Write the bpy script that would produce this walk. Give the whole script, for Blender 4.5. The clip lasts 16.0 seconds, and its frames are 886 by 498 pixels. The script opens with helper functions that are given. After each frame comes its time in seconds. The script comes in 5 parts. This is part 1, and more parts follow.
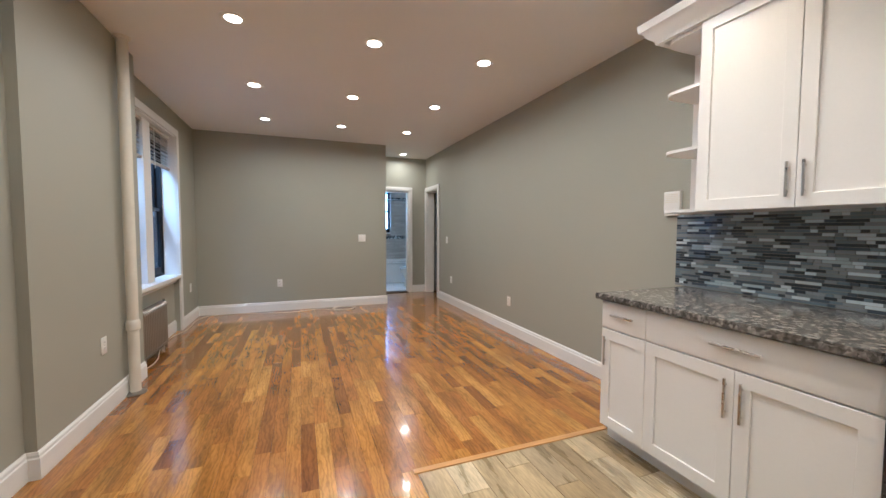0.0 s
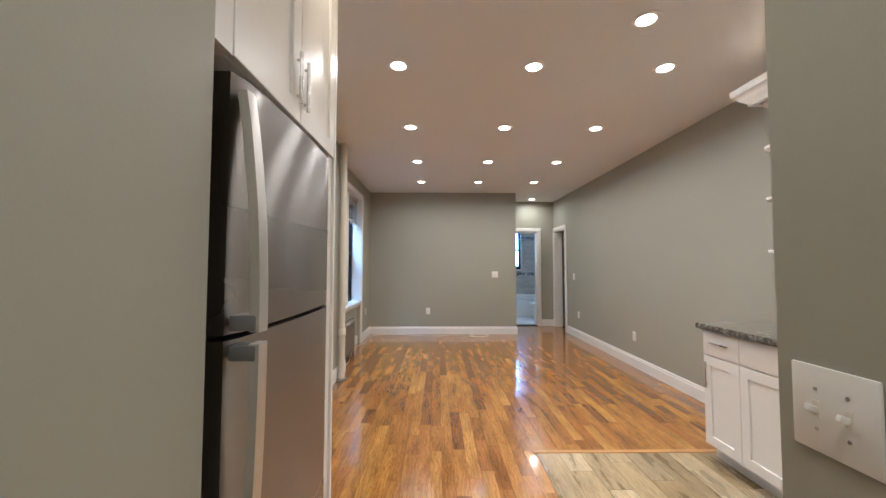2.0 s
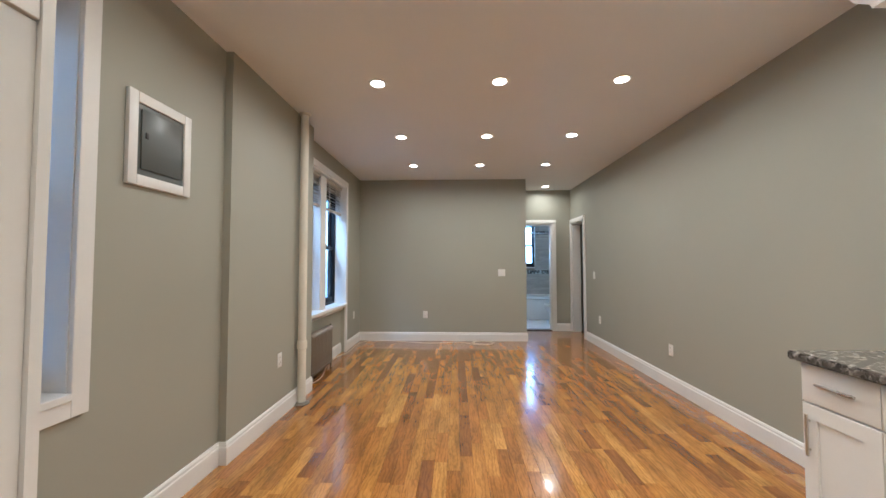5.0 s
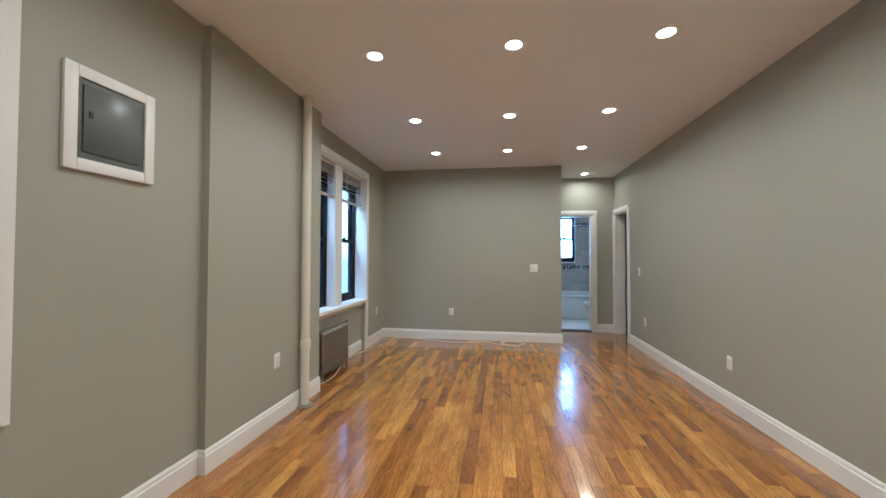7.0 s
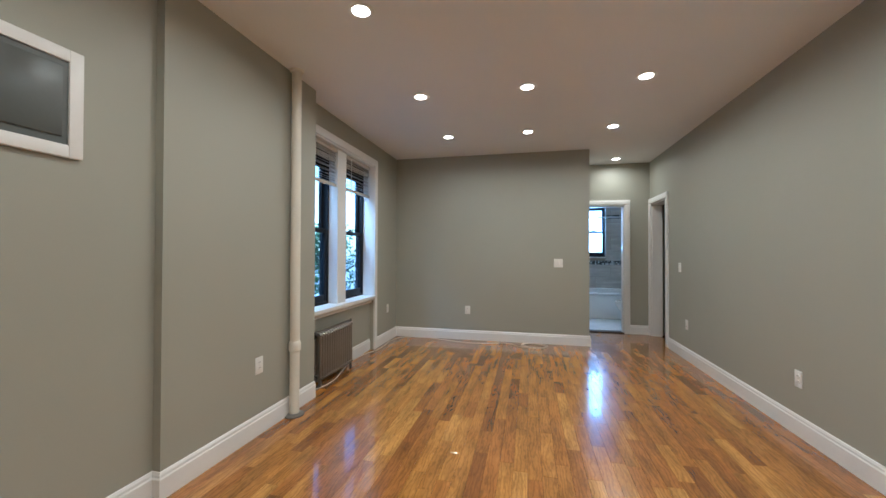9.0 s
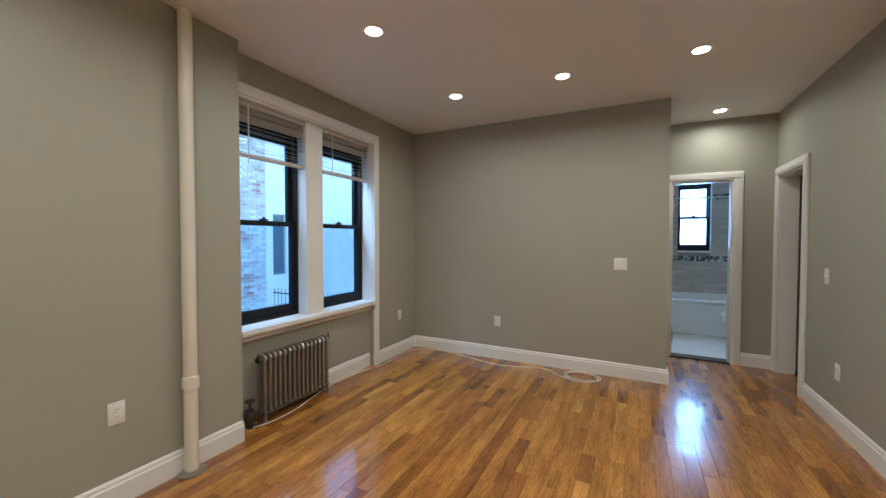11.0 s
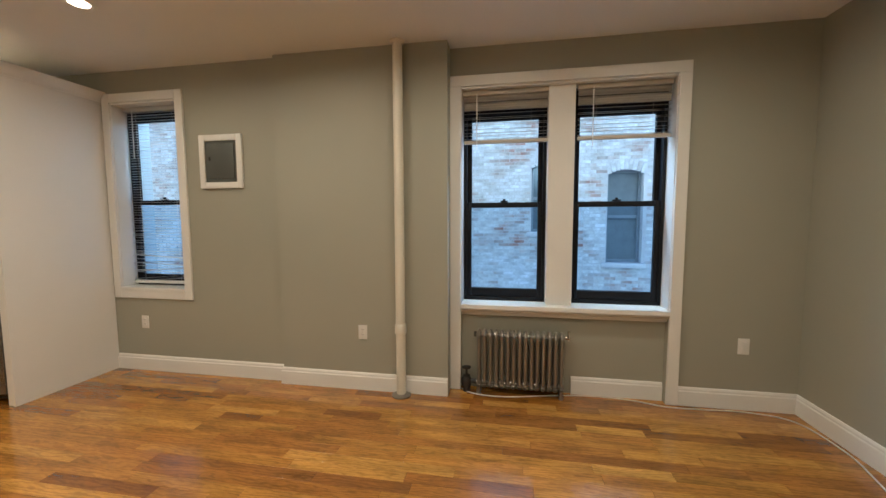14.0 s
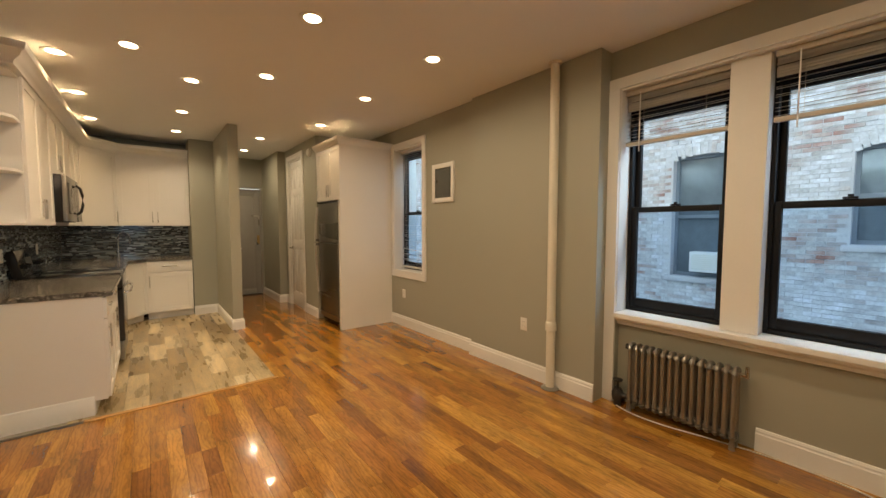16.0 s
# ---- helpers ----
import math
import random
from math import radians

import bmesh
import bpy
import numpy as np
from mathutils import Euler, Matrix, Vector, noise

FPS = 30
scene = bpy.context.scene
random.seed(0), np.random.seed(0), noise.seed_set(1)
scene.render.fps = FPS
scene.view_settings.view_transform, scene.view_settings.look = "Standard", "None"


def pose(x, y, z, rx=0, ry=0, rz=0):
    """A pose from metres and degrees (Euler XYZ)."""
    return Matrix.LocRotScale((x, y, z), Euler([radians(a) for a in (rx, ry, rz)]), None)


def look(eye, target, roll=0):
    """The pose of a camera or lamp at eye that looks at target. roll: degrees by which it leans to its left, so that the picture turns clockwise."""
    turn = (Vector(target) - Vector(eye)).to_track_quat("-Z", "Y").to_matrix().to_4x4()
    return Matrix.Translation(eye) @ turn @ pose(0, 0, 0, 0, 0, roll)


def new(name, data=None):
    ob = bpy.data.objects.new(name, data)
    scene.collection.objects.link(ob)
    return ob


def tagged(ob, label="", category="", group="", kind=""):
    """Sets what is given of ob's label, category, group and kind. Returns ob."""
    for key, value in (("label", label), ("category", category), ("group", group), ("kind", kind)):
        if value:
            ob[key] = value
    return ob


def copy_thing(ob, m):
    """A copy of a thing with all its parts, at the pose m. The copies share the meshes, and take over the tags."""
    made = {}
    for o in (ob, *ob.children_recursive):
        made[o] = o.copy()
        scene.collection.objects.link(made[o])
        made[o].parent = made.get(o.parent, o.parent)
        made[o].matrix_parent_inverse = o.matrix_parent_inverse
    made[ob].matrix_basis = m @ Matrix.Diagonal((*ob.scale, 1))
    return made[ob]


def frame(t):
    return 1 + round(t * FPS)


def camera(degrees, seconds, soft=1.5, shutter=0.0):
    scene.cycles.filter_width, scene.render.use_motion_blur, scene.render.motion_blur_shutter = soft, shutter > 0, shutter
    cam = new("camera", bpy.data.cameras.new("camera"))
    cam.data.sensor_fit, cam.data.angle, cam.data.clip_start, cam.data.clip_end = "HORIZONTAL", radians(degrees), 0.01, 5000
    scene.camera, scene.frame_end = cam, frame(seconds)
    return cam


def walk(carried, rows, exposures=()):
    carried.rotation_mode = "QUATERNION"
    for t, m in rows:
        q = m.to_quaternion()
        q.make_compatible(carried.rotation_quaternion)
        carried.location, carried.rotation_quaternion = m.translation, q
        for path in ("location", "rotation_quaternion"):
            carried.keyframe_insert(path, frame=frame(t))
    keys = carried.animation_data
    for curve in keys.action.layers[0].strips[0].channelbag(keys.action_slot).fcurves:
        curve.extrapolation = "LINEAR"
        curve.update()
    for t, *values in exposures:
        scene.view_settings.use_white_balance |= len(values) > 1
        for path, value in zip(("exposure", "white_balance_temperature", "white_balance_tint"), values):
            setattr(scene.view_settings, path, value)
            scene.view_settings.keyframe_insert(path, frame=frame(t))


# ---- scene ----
cam = camera(99.3, 16.0)
PATH = [
    (0, (0.06, 0.095, 1.285), (0.768, 1.962, 1.181), 0.2),
    (0.5, (0.005, -0.177, 1.336), (0.458, 1.771, 1.356), 0.2),
    (1, (0.0, -0.447, 1.357), (0.225, 1.538, 1.443), 0.0),
    (1.5, (-0.035, -0.616, 1.344), (0.044, 1.38, 1.435), 0.1),
    (2, (-0.063, -0.725, 1.296), (-0.036, 1.273, 1.386), 0.1),
    (2.5, (-0.051, -0.75, 1.266), (-0.03, 1.248, 1.353), 0.1),
    (3, (-0.018, -0.65, 1.256), (-0.002, 1.348, 1.339), 0.0),
    (3.5, (0.059, -0.482, 1.251), (0.062, 1.516, 1.333), -0.0),
    (4, (0.114, -0.275, 1.257), (0.092, 1.723, 1.34), 0.1),
    (4.5, (0.191, -0.043, 1.279), (0.148, 1.955, 1.36), -0.0),
    (7, (0.532, 0.551, 1.297), (0.227, 2.527, 1.341), 0.2),
    (7.5, (0.572, 0.557, 1.295), (0.188, 2.519, 1.326), 0.2),
    (8, (0.603, 0.596, 1.293), (0.179, 2.551, 1.32), 0.3),
    (8.5, (0.615, 0.746, 1.281), (0.173, 2.697, 1.304), 0.3),
    (9, (0.632, 1.007, 1.272), (0.186, 2.956, 1.293), 0.2),
    (9.2, (0.664, 1.127, 1.264), (0.215, 3.075, 1.286), 0.1),
    (11.3, (1.261, 2.578, 1.388), (0.213, 4.281, 1.319), -0.0),
    (11.5, (1.321, 2.725, 1.384), (0.181, 4.368, 1.315), 0.0),
    (12, (1.431, 3.1, 1.386), (0.095, 4.586, 1.312), -0.1),
    (12.5, (1.526, 3.44, 1.365), (-0.095, 4.609, 1.303), -0.3),
    (13, (1.581, 3.797, 1.357), (-0.272, 4.545, 1.28), -0.4),
    (13.5, (1.611, 4.132, 1.339), (-0.37, 4.39, 1.234), -0.1),
    (14, (1.629, 4.47, 1.396), (-0.334, 4.121, 1.237), -0.2),
    (14.5, (1.523, 4.753, 1.399), (-0.305, 3.958, 1.238), -0.2),
    (15, (1.433, 5.043, 1.384), (-0.216, 3.921, 1.234), -0.3),
    (15.5, (1.435, 5.291, 1.38), (0.027, 3.877, 1.251), -0.0),
    (16, (1.496, 5.542, 1.381), (0.264, 3.971, 1.261), 0.0),
]
EXPOSURES = [(0.0, 2.8, 4800, 8), (3.5, 2.85, 4850, 8), (7.0, 2.7, 4700, 4), (9.0, 2.6, 4650, 4), (11.5, 2.42, 5050, 4), (13.0, 2.5, 5250, 3), (14.5, 2.35, 6100, 6), (16.0, 2.35, 7200, 9)]
walk(cam, [(t, look(eye, target, roll)) for t, eye, target, roll in PATH], EXPOSURES)
SKY, SUN, LAMP, LAMP_COLOR, BATH_DAY, ROOM_DAY = 0.14, 2.5, 1.2, (1.0, 0.8, 0.57), 4.5, 15.0

# ---- world, sun, lamps ----
world = bpy.data.worlds.new("sky")
scene.world = world
world.use_nodes = True
wn = world.node_tree
sky = wn.nodes.new("ShaderNodeTexSky")
sky.sky_type, sky.sun_disc = "NISHITA", False
sky.sun_elevation, sky.sun_rotation = radians(48), radians(245)
wn.links.new(sky.outputs[0], wn.nodes["Background"].inputs[0])
wn.nodes["Background"].inputs[1].default_value = SKY
sun = new("sun", bpy.data.lights.new("sun", "SUN"))
sun.data.energy, sun.data.angle, sun.data.color = SUN, radians(0.5), (1.0, 0.95, 0.88)
sun.matrix_world = look((-9.0, -4.0, 11.0), (0, 0, 0))

CEIL = 2.71
COLS = (-0.345, 0.615, 1.555)
LAMPS = [(x, y) for y in (1.88, 3.065, 4.33, 5.565) for x in COLS]
LAMPS += [(1.13, 1.36), (1.13, 0.17), (1.13, -0.97), (2.0, 1.4), (2.0, 0.3), (2.0, -0.85), (0.1, -0.72), (0.12, -1.85), (-0.35, 0.58), (1.92, 7.15), (2.0, 8.1)]
BESIDE_CABINETS = LAMPS[15:18] + LAMPS[20:21]
for x, y in LAMPS:
    lamp = new("downlight_lamp", bpy.data.lights.new("downlight_lamp", "AREA"))
    lamp.data.shape, lamp.data.size, lamp.data.energy = "DISK", 0.12, LAMP
    lamp.data.color = LAMP_COLOR
    if (x, y) in BESIDE_CABINETS:
        lamp.data.energy, lamp.data.color = LAMP * 0.55, (1.0, 0.7, 0.38)
    lamp.data.spread = radians(125 if x > 0.9 and y < 1.5 else 165)
    lamp.location = (x, y, CEIL - 0.012)


# daylight in the frosted bathroom window
day = new("window_daylight", bpy.data.lights.new("window_daylight", "AREA"))
day.data.shape, day.data.size, day.data.size_y, day.data.energy = "RECTANGLE", 0.4, 1.05, BATH_DAY
day.data.color = (0.42, 0.7, 1.0)
day.matrix_world = look((1.98, 9.78, 1.73), (1.98, 8.0, 1.6))

# added area lamps, hidden above the courtyard window heads, stand in for skylight
for y, width, power in ((4.86, 1.5, ROOM_DAY), (1.27, 0.62, ROOM_DAY * 0.3)):
    day = new("window_daylight", bpy.data.lights.new("window_daylight", "AREA"))
    day.data.shape, day.data.size, day.data.size_y, day.data.energy = "RECTANGLE", width, 0.4, power
    day.data.color = (0.6, 0.8, 1.0)
    day.matrix_world = look((-2.0, y, 2.92), (-0.8, y, 2.05))

# ---- materials ----
def material(name, color, rough=0.5, metal=0.0, scale=6.0, vary=0.12, bump=0.02, fine=80.0, stretch=(1, 1, 1), random=0.0, second=None, island=False, coat=0.0, spec=0.5, patch=0.0):
    """A surface with two scales of variation and a fine relief; random varies it from piece to piece."""
    m = bpy.data.materials.new(name)
    m.use_nodes = True
    t = m.node_tree
    b = t.nodes["Principled BSDF"]
    co = t.nodes.new("ShaderNodeTexCoord")
    mp = t.nodes.new("ShaderNodeMapping")
    mp.inputs["Scale"].default_value = stretch
    src = co.outputs["Object"]
    if random or second:
        if island:
            rnd = t.nodes.new("ShaderNodeNewGeometry").outputs["Random Per Island"]
        else:
            rnd = t.nodes.new("ShaderNodeObjectInfo").outputs["Random"]
        shift = t.nodes.new("ShaderNodeVectorMath")
        shift.operation = "MULTIPLY_ADD"
        comb = t.nodes.new("ShaderNodeCombineXYZ")
        for k in range(3):
            t.links.new(rnd, comb.inputs[k])
        t.links.new(comb.outputs[0], shift.inputs[0])
        shift.inputs[1].default_value = (37.0, 19.0, 53.0)
        t.links.new(src, shift.inputs[2])
        src = shift.outputs[0]
    t.links.new(src, mp.inputs[0])
    big, small = t.nodes.new("ShaderNodeTexNoise"), t.nodes.new("ShaderNodeTexNoise")
    big.inputs["Scale"].default_value, big.inputs["Detail"].default_value = scale, 4
    small.inputs["Scale"].default_value, small.inputs["Detail"].default_value = fine, 3
    for n in (big, small):
        t.links.new(mp.outputs[0], n.inputs["Vector"])
    add = t.nodes.new("ShaderNodeMath")
    add.operation = "MULTIPLY_ADD"
    t.links.new(small.outputs[0], add.inputs[0])
    add.inputs[1].default_value = 0.45
    t.links.new(big.outputs[0], add.inputs[2])
    ramp = t.nodes.new("ShaderNodeMapRange")
    ramp.inputs["From Min"].default_value, ramp.inputs["From Max"].default_value = 0.4, 1.05
    ramp.inputs["To Min"].default_value, ramp.inputs["To Max"].default_value = 1 - vary, 1 + vary
    t.links.new(add.outputs[0], ramp.inputs["Value"])
    tint = t.nodes.new("ShaderNodeVectorMath")
    tint.operation = "MULTIPLY"
    if second:
        cr = t.nodes.new("ShaderNodeValToRGB")
        cr.color_ramp.interpolation = "CONSTANT" if len(second) > 5 else "LINEAR"
        while len(cr.color_ramp.elements) < len(second):
            cr.color_ramp.elements.new(0.5)
        for k, c in enumerate(second):
            cr.color_ramp.elements[k].position = k / len(second) if len(second) > 5 else k / (len(second) - 1)
            cr.color_ramp.elements[k].color = (*c, 1)
        if patch:
            pm = t.nodes.new("ShaderNodeMath")
            pm.operation = "MULTIPLY_ADD"
            spot = t.nodes.new("ShaderNodeTexNoise")
            spot.inputs["Scale"].default_value, spot.inputs["Detail"].default_value = 1.4, 5
            t.links.new(t.nodes.new("ShaderNodeNewGeometry").outputs["Position"], spot.inputs["Vector"])
            t.links.new(spot.outputs[0], pm.inputs[0])
            pm.inputs[1].default_value = patch
            soft = t.nodes.new("ShaderNodeMath")
            soft.operation = "MULTIPLY_ADD"
            t.links.new(rnd, soft.inputs[0])
            soft.inputs[1].default_value, soft.inputs[2].default_value = 0.6, 0.28
            t.links.new(soft.outputs[0], pm.inputs[2])
            ps = t.nodes.new("ShaderNodeMath")
            ps.operation = "SUBTRACT"
            t.links.new(pm.outputs[0], ps.inputs[0])
            ps.inputs[1].default_value = patch / 2
            rnd = ps.outputs[0]
        t.links.new(rnd, cr.inputs[0])
        t.links.new(cr.outputs[0], tint.inputs[0])
    else:
        tint.inputs[0].default_value = color
    comb2 = t.nodes.new("ShaderNodeCombineXYZ")
    for k in range(3):
        t.links.new(ramp.outputs[0], comb2.inputs[k])
    t.links.new(comb2.outputs[0], tint.inputs[1])
    t.links.new(tint.outputs[0], b.inputs["Base Color"])
    rr = t.nodes.new("ShaderNodeMapRange")
    rr.inputs["From Min"].default_value, rr.inputs["From Max"].default_value = 0.3, 0.7
    rr.inputs["To Min"].default_value, rr.inputs["To Max"].default_value = rough * 0.8, min(1, rough * 1.2)
    t.links.new(big.outputs[0], rr.inputs["Value"])
    t.links.new(rr.outputs[0], b.inputs["Roughness"])
    b.inputs["Metallic"].default_value = metal
    b.inputs["Specular IOR Level"].default_value = spec
    if coat:
        b.inputs["Coat Weight"].default_value = coat
        b.inputs["Coat Roughness"].default_value = 0.06
    if bump:
        bn = t.nodes.new("ShaderNodeBump")
        bn.inputs["Strength"].default_value, bn.inputs["Distance"].default_value = min(1, bump * 10), 0.004
        t.links.new(small.outputs[0], bn.inputs["Height"])
        t.links.new(bn.outputs[0], b.inputs["Normal"])
    return m


def glow(name, color, strength):
    m = bpy.data.materials.new(name)
    m.use_nodes = True
    b = m.node_tree.nodes["Principled BSDF"]
    b.inputs["Base Color"].default_value = (*color, 1)
    b.inputs["Emission Color"].default_value = (*color, 1)
    b.inputs["Emission Strength"].default_value = strength
    return m


def glass(name, rough=0.0, color=(0.95, 0.98, 1.0)):
    m = bpy.data.materials.new(name)
    m.use_nodes = True
    t = m.node_tree
    out = t.nodes["Material Output"]
    tr, gl, mix, lw, fr = (t.nodes.new("ShaderNode" + k) for k in ("BsdfTransparent", "BsdfGlossy", "MixShader", "LayerWeight", "Math"))
    fr.operation = "POWER"
    fr.inputs[1].default_value = 5.0
    t.links.new(lw.outputs["Facing"], fr.inputs[0])
    tr.inputs[0].default_value = (*color, 1)
    gl.inputs["Roughness"].default_value = 0.02
    t.links.new(fr.outputs[0], mix.inputs[0])
    t.links.new(tr.outputs[0], mix.inputs[1])
    t.links.new(gl.outputs[0], mix.inputs[2])
    t.links.new(mix.outputs[0], out.inputs[0])
    return m


WALL = material("grey_wall_paint", (0.359, 0.356, 0.293), 0.55, vary=0.03, bump=0.006, fine=180, scale=1.5)
CEILING = material("ceiling_paint", (0.79, 0.785, 0.775), 0.7, vary=0.03, bump=0.012, fine=150, scale=1.2)
WHITE = material("white_trim_paint", (0.78, 0.77, 0.74), 0.35, vary=0.03, bump=0, fine=60, scale=3)
CABINET = material("white_cabinet_paint", (0.8, 0.78, 0.75), 0.35, vary=0.025, bump=0.004, fine=90, scale=2)
CREAM = material("cream_pipe_paint", (0.72, 0.68, 0.58), 0.35, vary=0.05, bump=0, fine=40, scale=5)
PLASTIC = material("white_plastic", (0.78, 0.77, 0.73), 0.35, vary=0.02, bump=0)
DARKHOLE = material("dark_slot", (0.03, 0.03, 0.03), 0.6, vary=0.05, bump=0)
OAKS = [(0.23, 0.086, 0.014), (0.34, 0.148, 0.022), (0.4, 0.178, 0.027), (0.3, 0.12, 0.018), (0.42, 0.194, 0.031), (0.35, 0.146, 0.022), (0.46, 0.222, 0.039), (0.38, 0.168, 0.025), (0.32, 0.128, 0.02), (0.4, 0.182, 0.028), (0.26, 0.1, 0.016), (0.37, 0.16, 0.024)]
OAK = material("varnished_oak", OAKS[1], 0.2, scale=2.0, vary=0.48, bump=0.01, fine=20, stretch=(6, 1.3, 1), second=OAKS, coat=0.55)
OAK_REST = material("varnished_oak_rest", OAKS[1], 0.2, scale=2.0, vary=0.48, bump=0.01, fine=20, stretch=(6, 1.3, 1), second=OAKS, island=True, coat=0.55)


def add_cathedral_grain(m):
    """Dark arched growth rings along each board, over the board's own colour."""
    t = m.node_tree
    b = t.nodes["Principled BSDF"]
    old = b.inputs["Base Color"].links[0].from_socket
    place = [n for n in t.nodes if n.bl_idname == "ShaderNodeMapping"][0].inputs[0].links[0].from_socket
    mp, wave, rg, mul = (t.nodes.new("ShaderNode" + k) for k in ("Mapping", "TexWave", "MapRange", "VectorMath"))
    mp.inputs["Scale"].default_value = (1, 0.2, 1)
    t.links.new(place, mp.inputs[0])
    t.links.new(mp.outputs[0], wave.inputs["Vector"])
    wave.bands_direction = "X"
    for key, v in (("Scale", 13.0), ("Distortion", 14.0), ("Detail", 3.0), ("Detail Scale", 1.5), ("Detail Roughness", 0.55)):
        wave.inputs[key].default_value = v
    rg.inputs["From Min"].default_value, rg.inputs["From Max"].default_value = 0.05, 0.5
    rg.inputs["To Min"].default_value, rg.inputs["To Max"].default_value = 0.8, 1.08
    t.links.new(wave.outputs["Fac"], rg.inputs["Value"])
    mul.operation = "MULTIPLY"
    t.links.new(old, mul.inputs[0])
    t.links.new(rg.outputs[0], mul.inputs[1])
    t.links.new(mul.outputs[0], b.inputs["Base Color"])


add_cathedral_grain(OAK)
add_cathedral_grain(OAK_REST)
OAK_EDGE = material("light_oak_strip", (0.55, 0.3, 0.11), 0.22, scale=4, vary=0.15, bump=0.01, stretch=(1, 8, 1))
SUBFLOOR = material("dark_joint", (0.05, 0.025, 0.012), 0.8, vary=0.1)
TILES = [(0.25, 0.18, 0.09), (0.4, 0.305, 0.17), (0.53, 0.43, 0.27), (0.18, 0.125, 0.062), (0.44, 0.34, 0.195)]
TILE = material("wood_look_tile", TILES[1], 0.3, scale=1.5, vary=0.62, bump=0.015, fine=12, stretch=(9, 1.3, 1), second=TILES)
GROUT = material("grey_grout", (0.3, 0.27, 0.23), 0.8, vary=0.08)
MOSAICS = [(0.035, 0.045, 0.055), (0.16, 0.2, 0.23), (0.38, 0.45, 0.48), (0.08, 0.1, 0.12), (0.25, 0.27, 0.28), (0.58, 0.65, 0.68), (0.05, 0.06, 0.07), (0.2, 0.22, 0.23)]
MOSAIC = material("glass_mosaic", MOSAICS[1], 0.1, vary=0.12, bump=0.006, fine=50, second=MOSAICS)
MOSAIC_REST = material("glass_mosaic_rest", MOSAICS[1], 0.1, vary=0.12, bump=0.006, fine=50, second=MOSAICS, island=True)
STEEL = material("brushed_steel", (0.29, 0.278, 0.26), 0.29, 1.0, scale=2, vary=0.06, bump=0.004, fine=220, stretch=(1, 0.05, 1))
grain = STEEL.node_tree.nodes.new("ShaderNodeTangent")
grain.direction_type, grain.axis = "RADIAL", "Z"
steel = STEEL.node_tree.nodes["Principled BSDF"]
STEEL.node_tree.links.new(grain.outputs[0], steel.inputs["Tangent"])
steel.inputs["Anisotropic"].default_value, steel.inputs["Anisotropic Rotation"].default_value = 1.0, 0.25
FRIDGE_SIDE = material("dark_grey_fridge_side", (0.16, 0.16, 0.155), 0.45, vary=0.06)
HANDLE = material("satin_steel_handle", (0.62, 0.61, 0.58), 0.38, 0.75, vary=0.04, bump=0)
NICKEL = material("brushed_nickel", (0.55, 0.53, 0.5), 0.28, 1.0, vary=0.05, bump=0)
CHROME = material("chrome", (0.8, 0.8, 0.82), 0.08, 1.0, vary=0.03, bump=0)
BRASS = material("worn_brass", (0.5, 0.33, 0.13), 0.3, 1.0, vary=0.1, bump=0)
BLACK = material("black_enamel", (0.015, 0.015, 0.017), 0.14, vary=0.1, bump=0)
SASH = material("black_window_paint", (0.012, 0.013, 0.016), 0.5, vary=0.15, bump=0, spec=0.2)
SILVER = material("silver_radiator_paint", (0.3, 0.28, 0.25), 0.35, 0.75, scale=9, vary=0.15, bump=0.02, fine=70)
IRON = material("dark_iron", (0.06, 0.055, 0.05), 0.5, 0.6, vary=0.15, bump=0.02)
PANEL_GREY = material("grey_enamel", (0.1, 0.108, 0.1), 0.35, 0.1, vary=0.06, bump=0.004)
SLAT = material("aluminium_slat", (0.52, 0.47, 0.4), 0.45, vary=0.05, bump=0)
SLAT_DARK = material("white_slat", (0.6, 0.6, 0.58), 0.45, vary=0.05, bump=0)
CORD = material("white_cable", (0.72, 0.68, 0.6), 0.5, vary=0.05, bump=0)
GLASS = glass("window_glass", color=(0.88, 0.96, 1.0))
SCREENED = glass("screened_glass", color=(0.7, 0.83, 0.93))
FROST = material("frosted_glass", (0.75, 0.82, 0.9), 0.5, vary=0.04, bump=0.01)
FROST.node_tree.nodes["Principled BSDF"].inputs["Transmission Weight"].default_value = 0.85
DIFFUSER = glow("lamp_diffuser", (1.0, 0.8, 0.58), 3.0)
TUB = material("white_acrylic", (0.82, 0.83, 0.83), 0.12, vary=0.02, bump=0)
BATH_TILES = [(0.4, 0.39, 0.37), (0.48, 0.47, 0.45), (0.44, 0.43, 0.41)]
BATH_TILE = material("grey_stone_tile", BATH_TILES[0], 0.25, scale=3, vary=0.18, bump=0.01, fine=20, stretch=(1, 1, 6), second=BATH_TILES)
BATH_FLOOR = material("white_bath_tile", (0.7, 0.72, 0.74), 0.2, vary=0.04)
DOOR_GREY = material("grey_door_paint", (0.36, 0.35, 0.32), 0.35, vary=0.05, bump=0.01)
DOOR_BLUE = material("slate_door_paint", (0.2, 0.22, 0.24), 0.4, vary=0.05, bump=0.01)
BRICKS = [(0.34, 0.17, 0.13), (0.45, 0.38, 0.35), (0.55, 0.54, 0.53), (0.6, 0.6, 0.6), (0.66, 0.66, 0.67)]
BRICK = material("limewashed_brick", BRICKS[1], 0.85, scale=5, vary=0.4, bump=0.05, fine=30, patch=1.9, second=BRICKS)
BRICK_REST = material("limewashed_brick_rest", BRICKS[1], 0.85, scale=5, vary=0.4, bump=0.05, fine=30, patch=1.9, second=BRICKS, island=True)
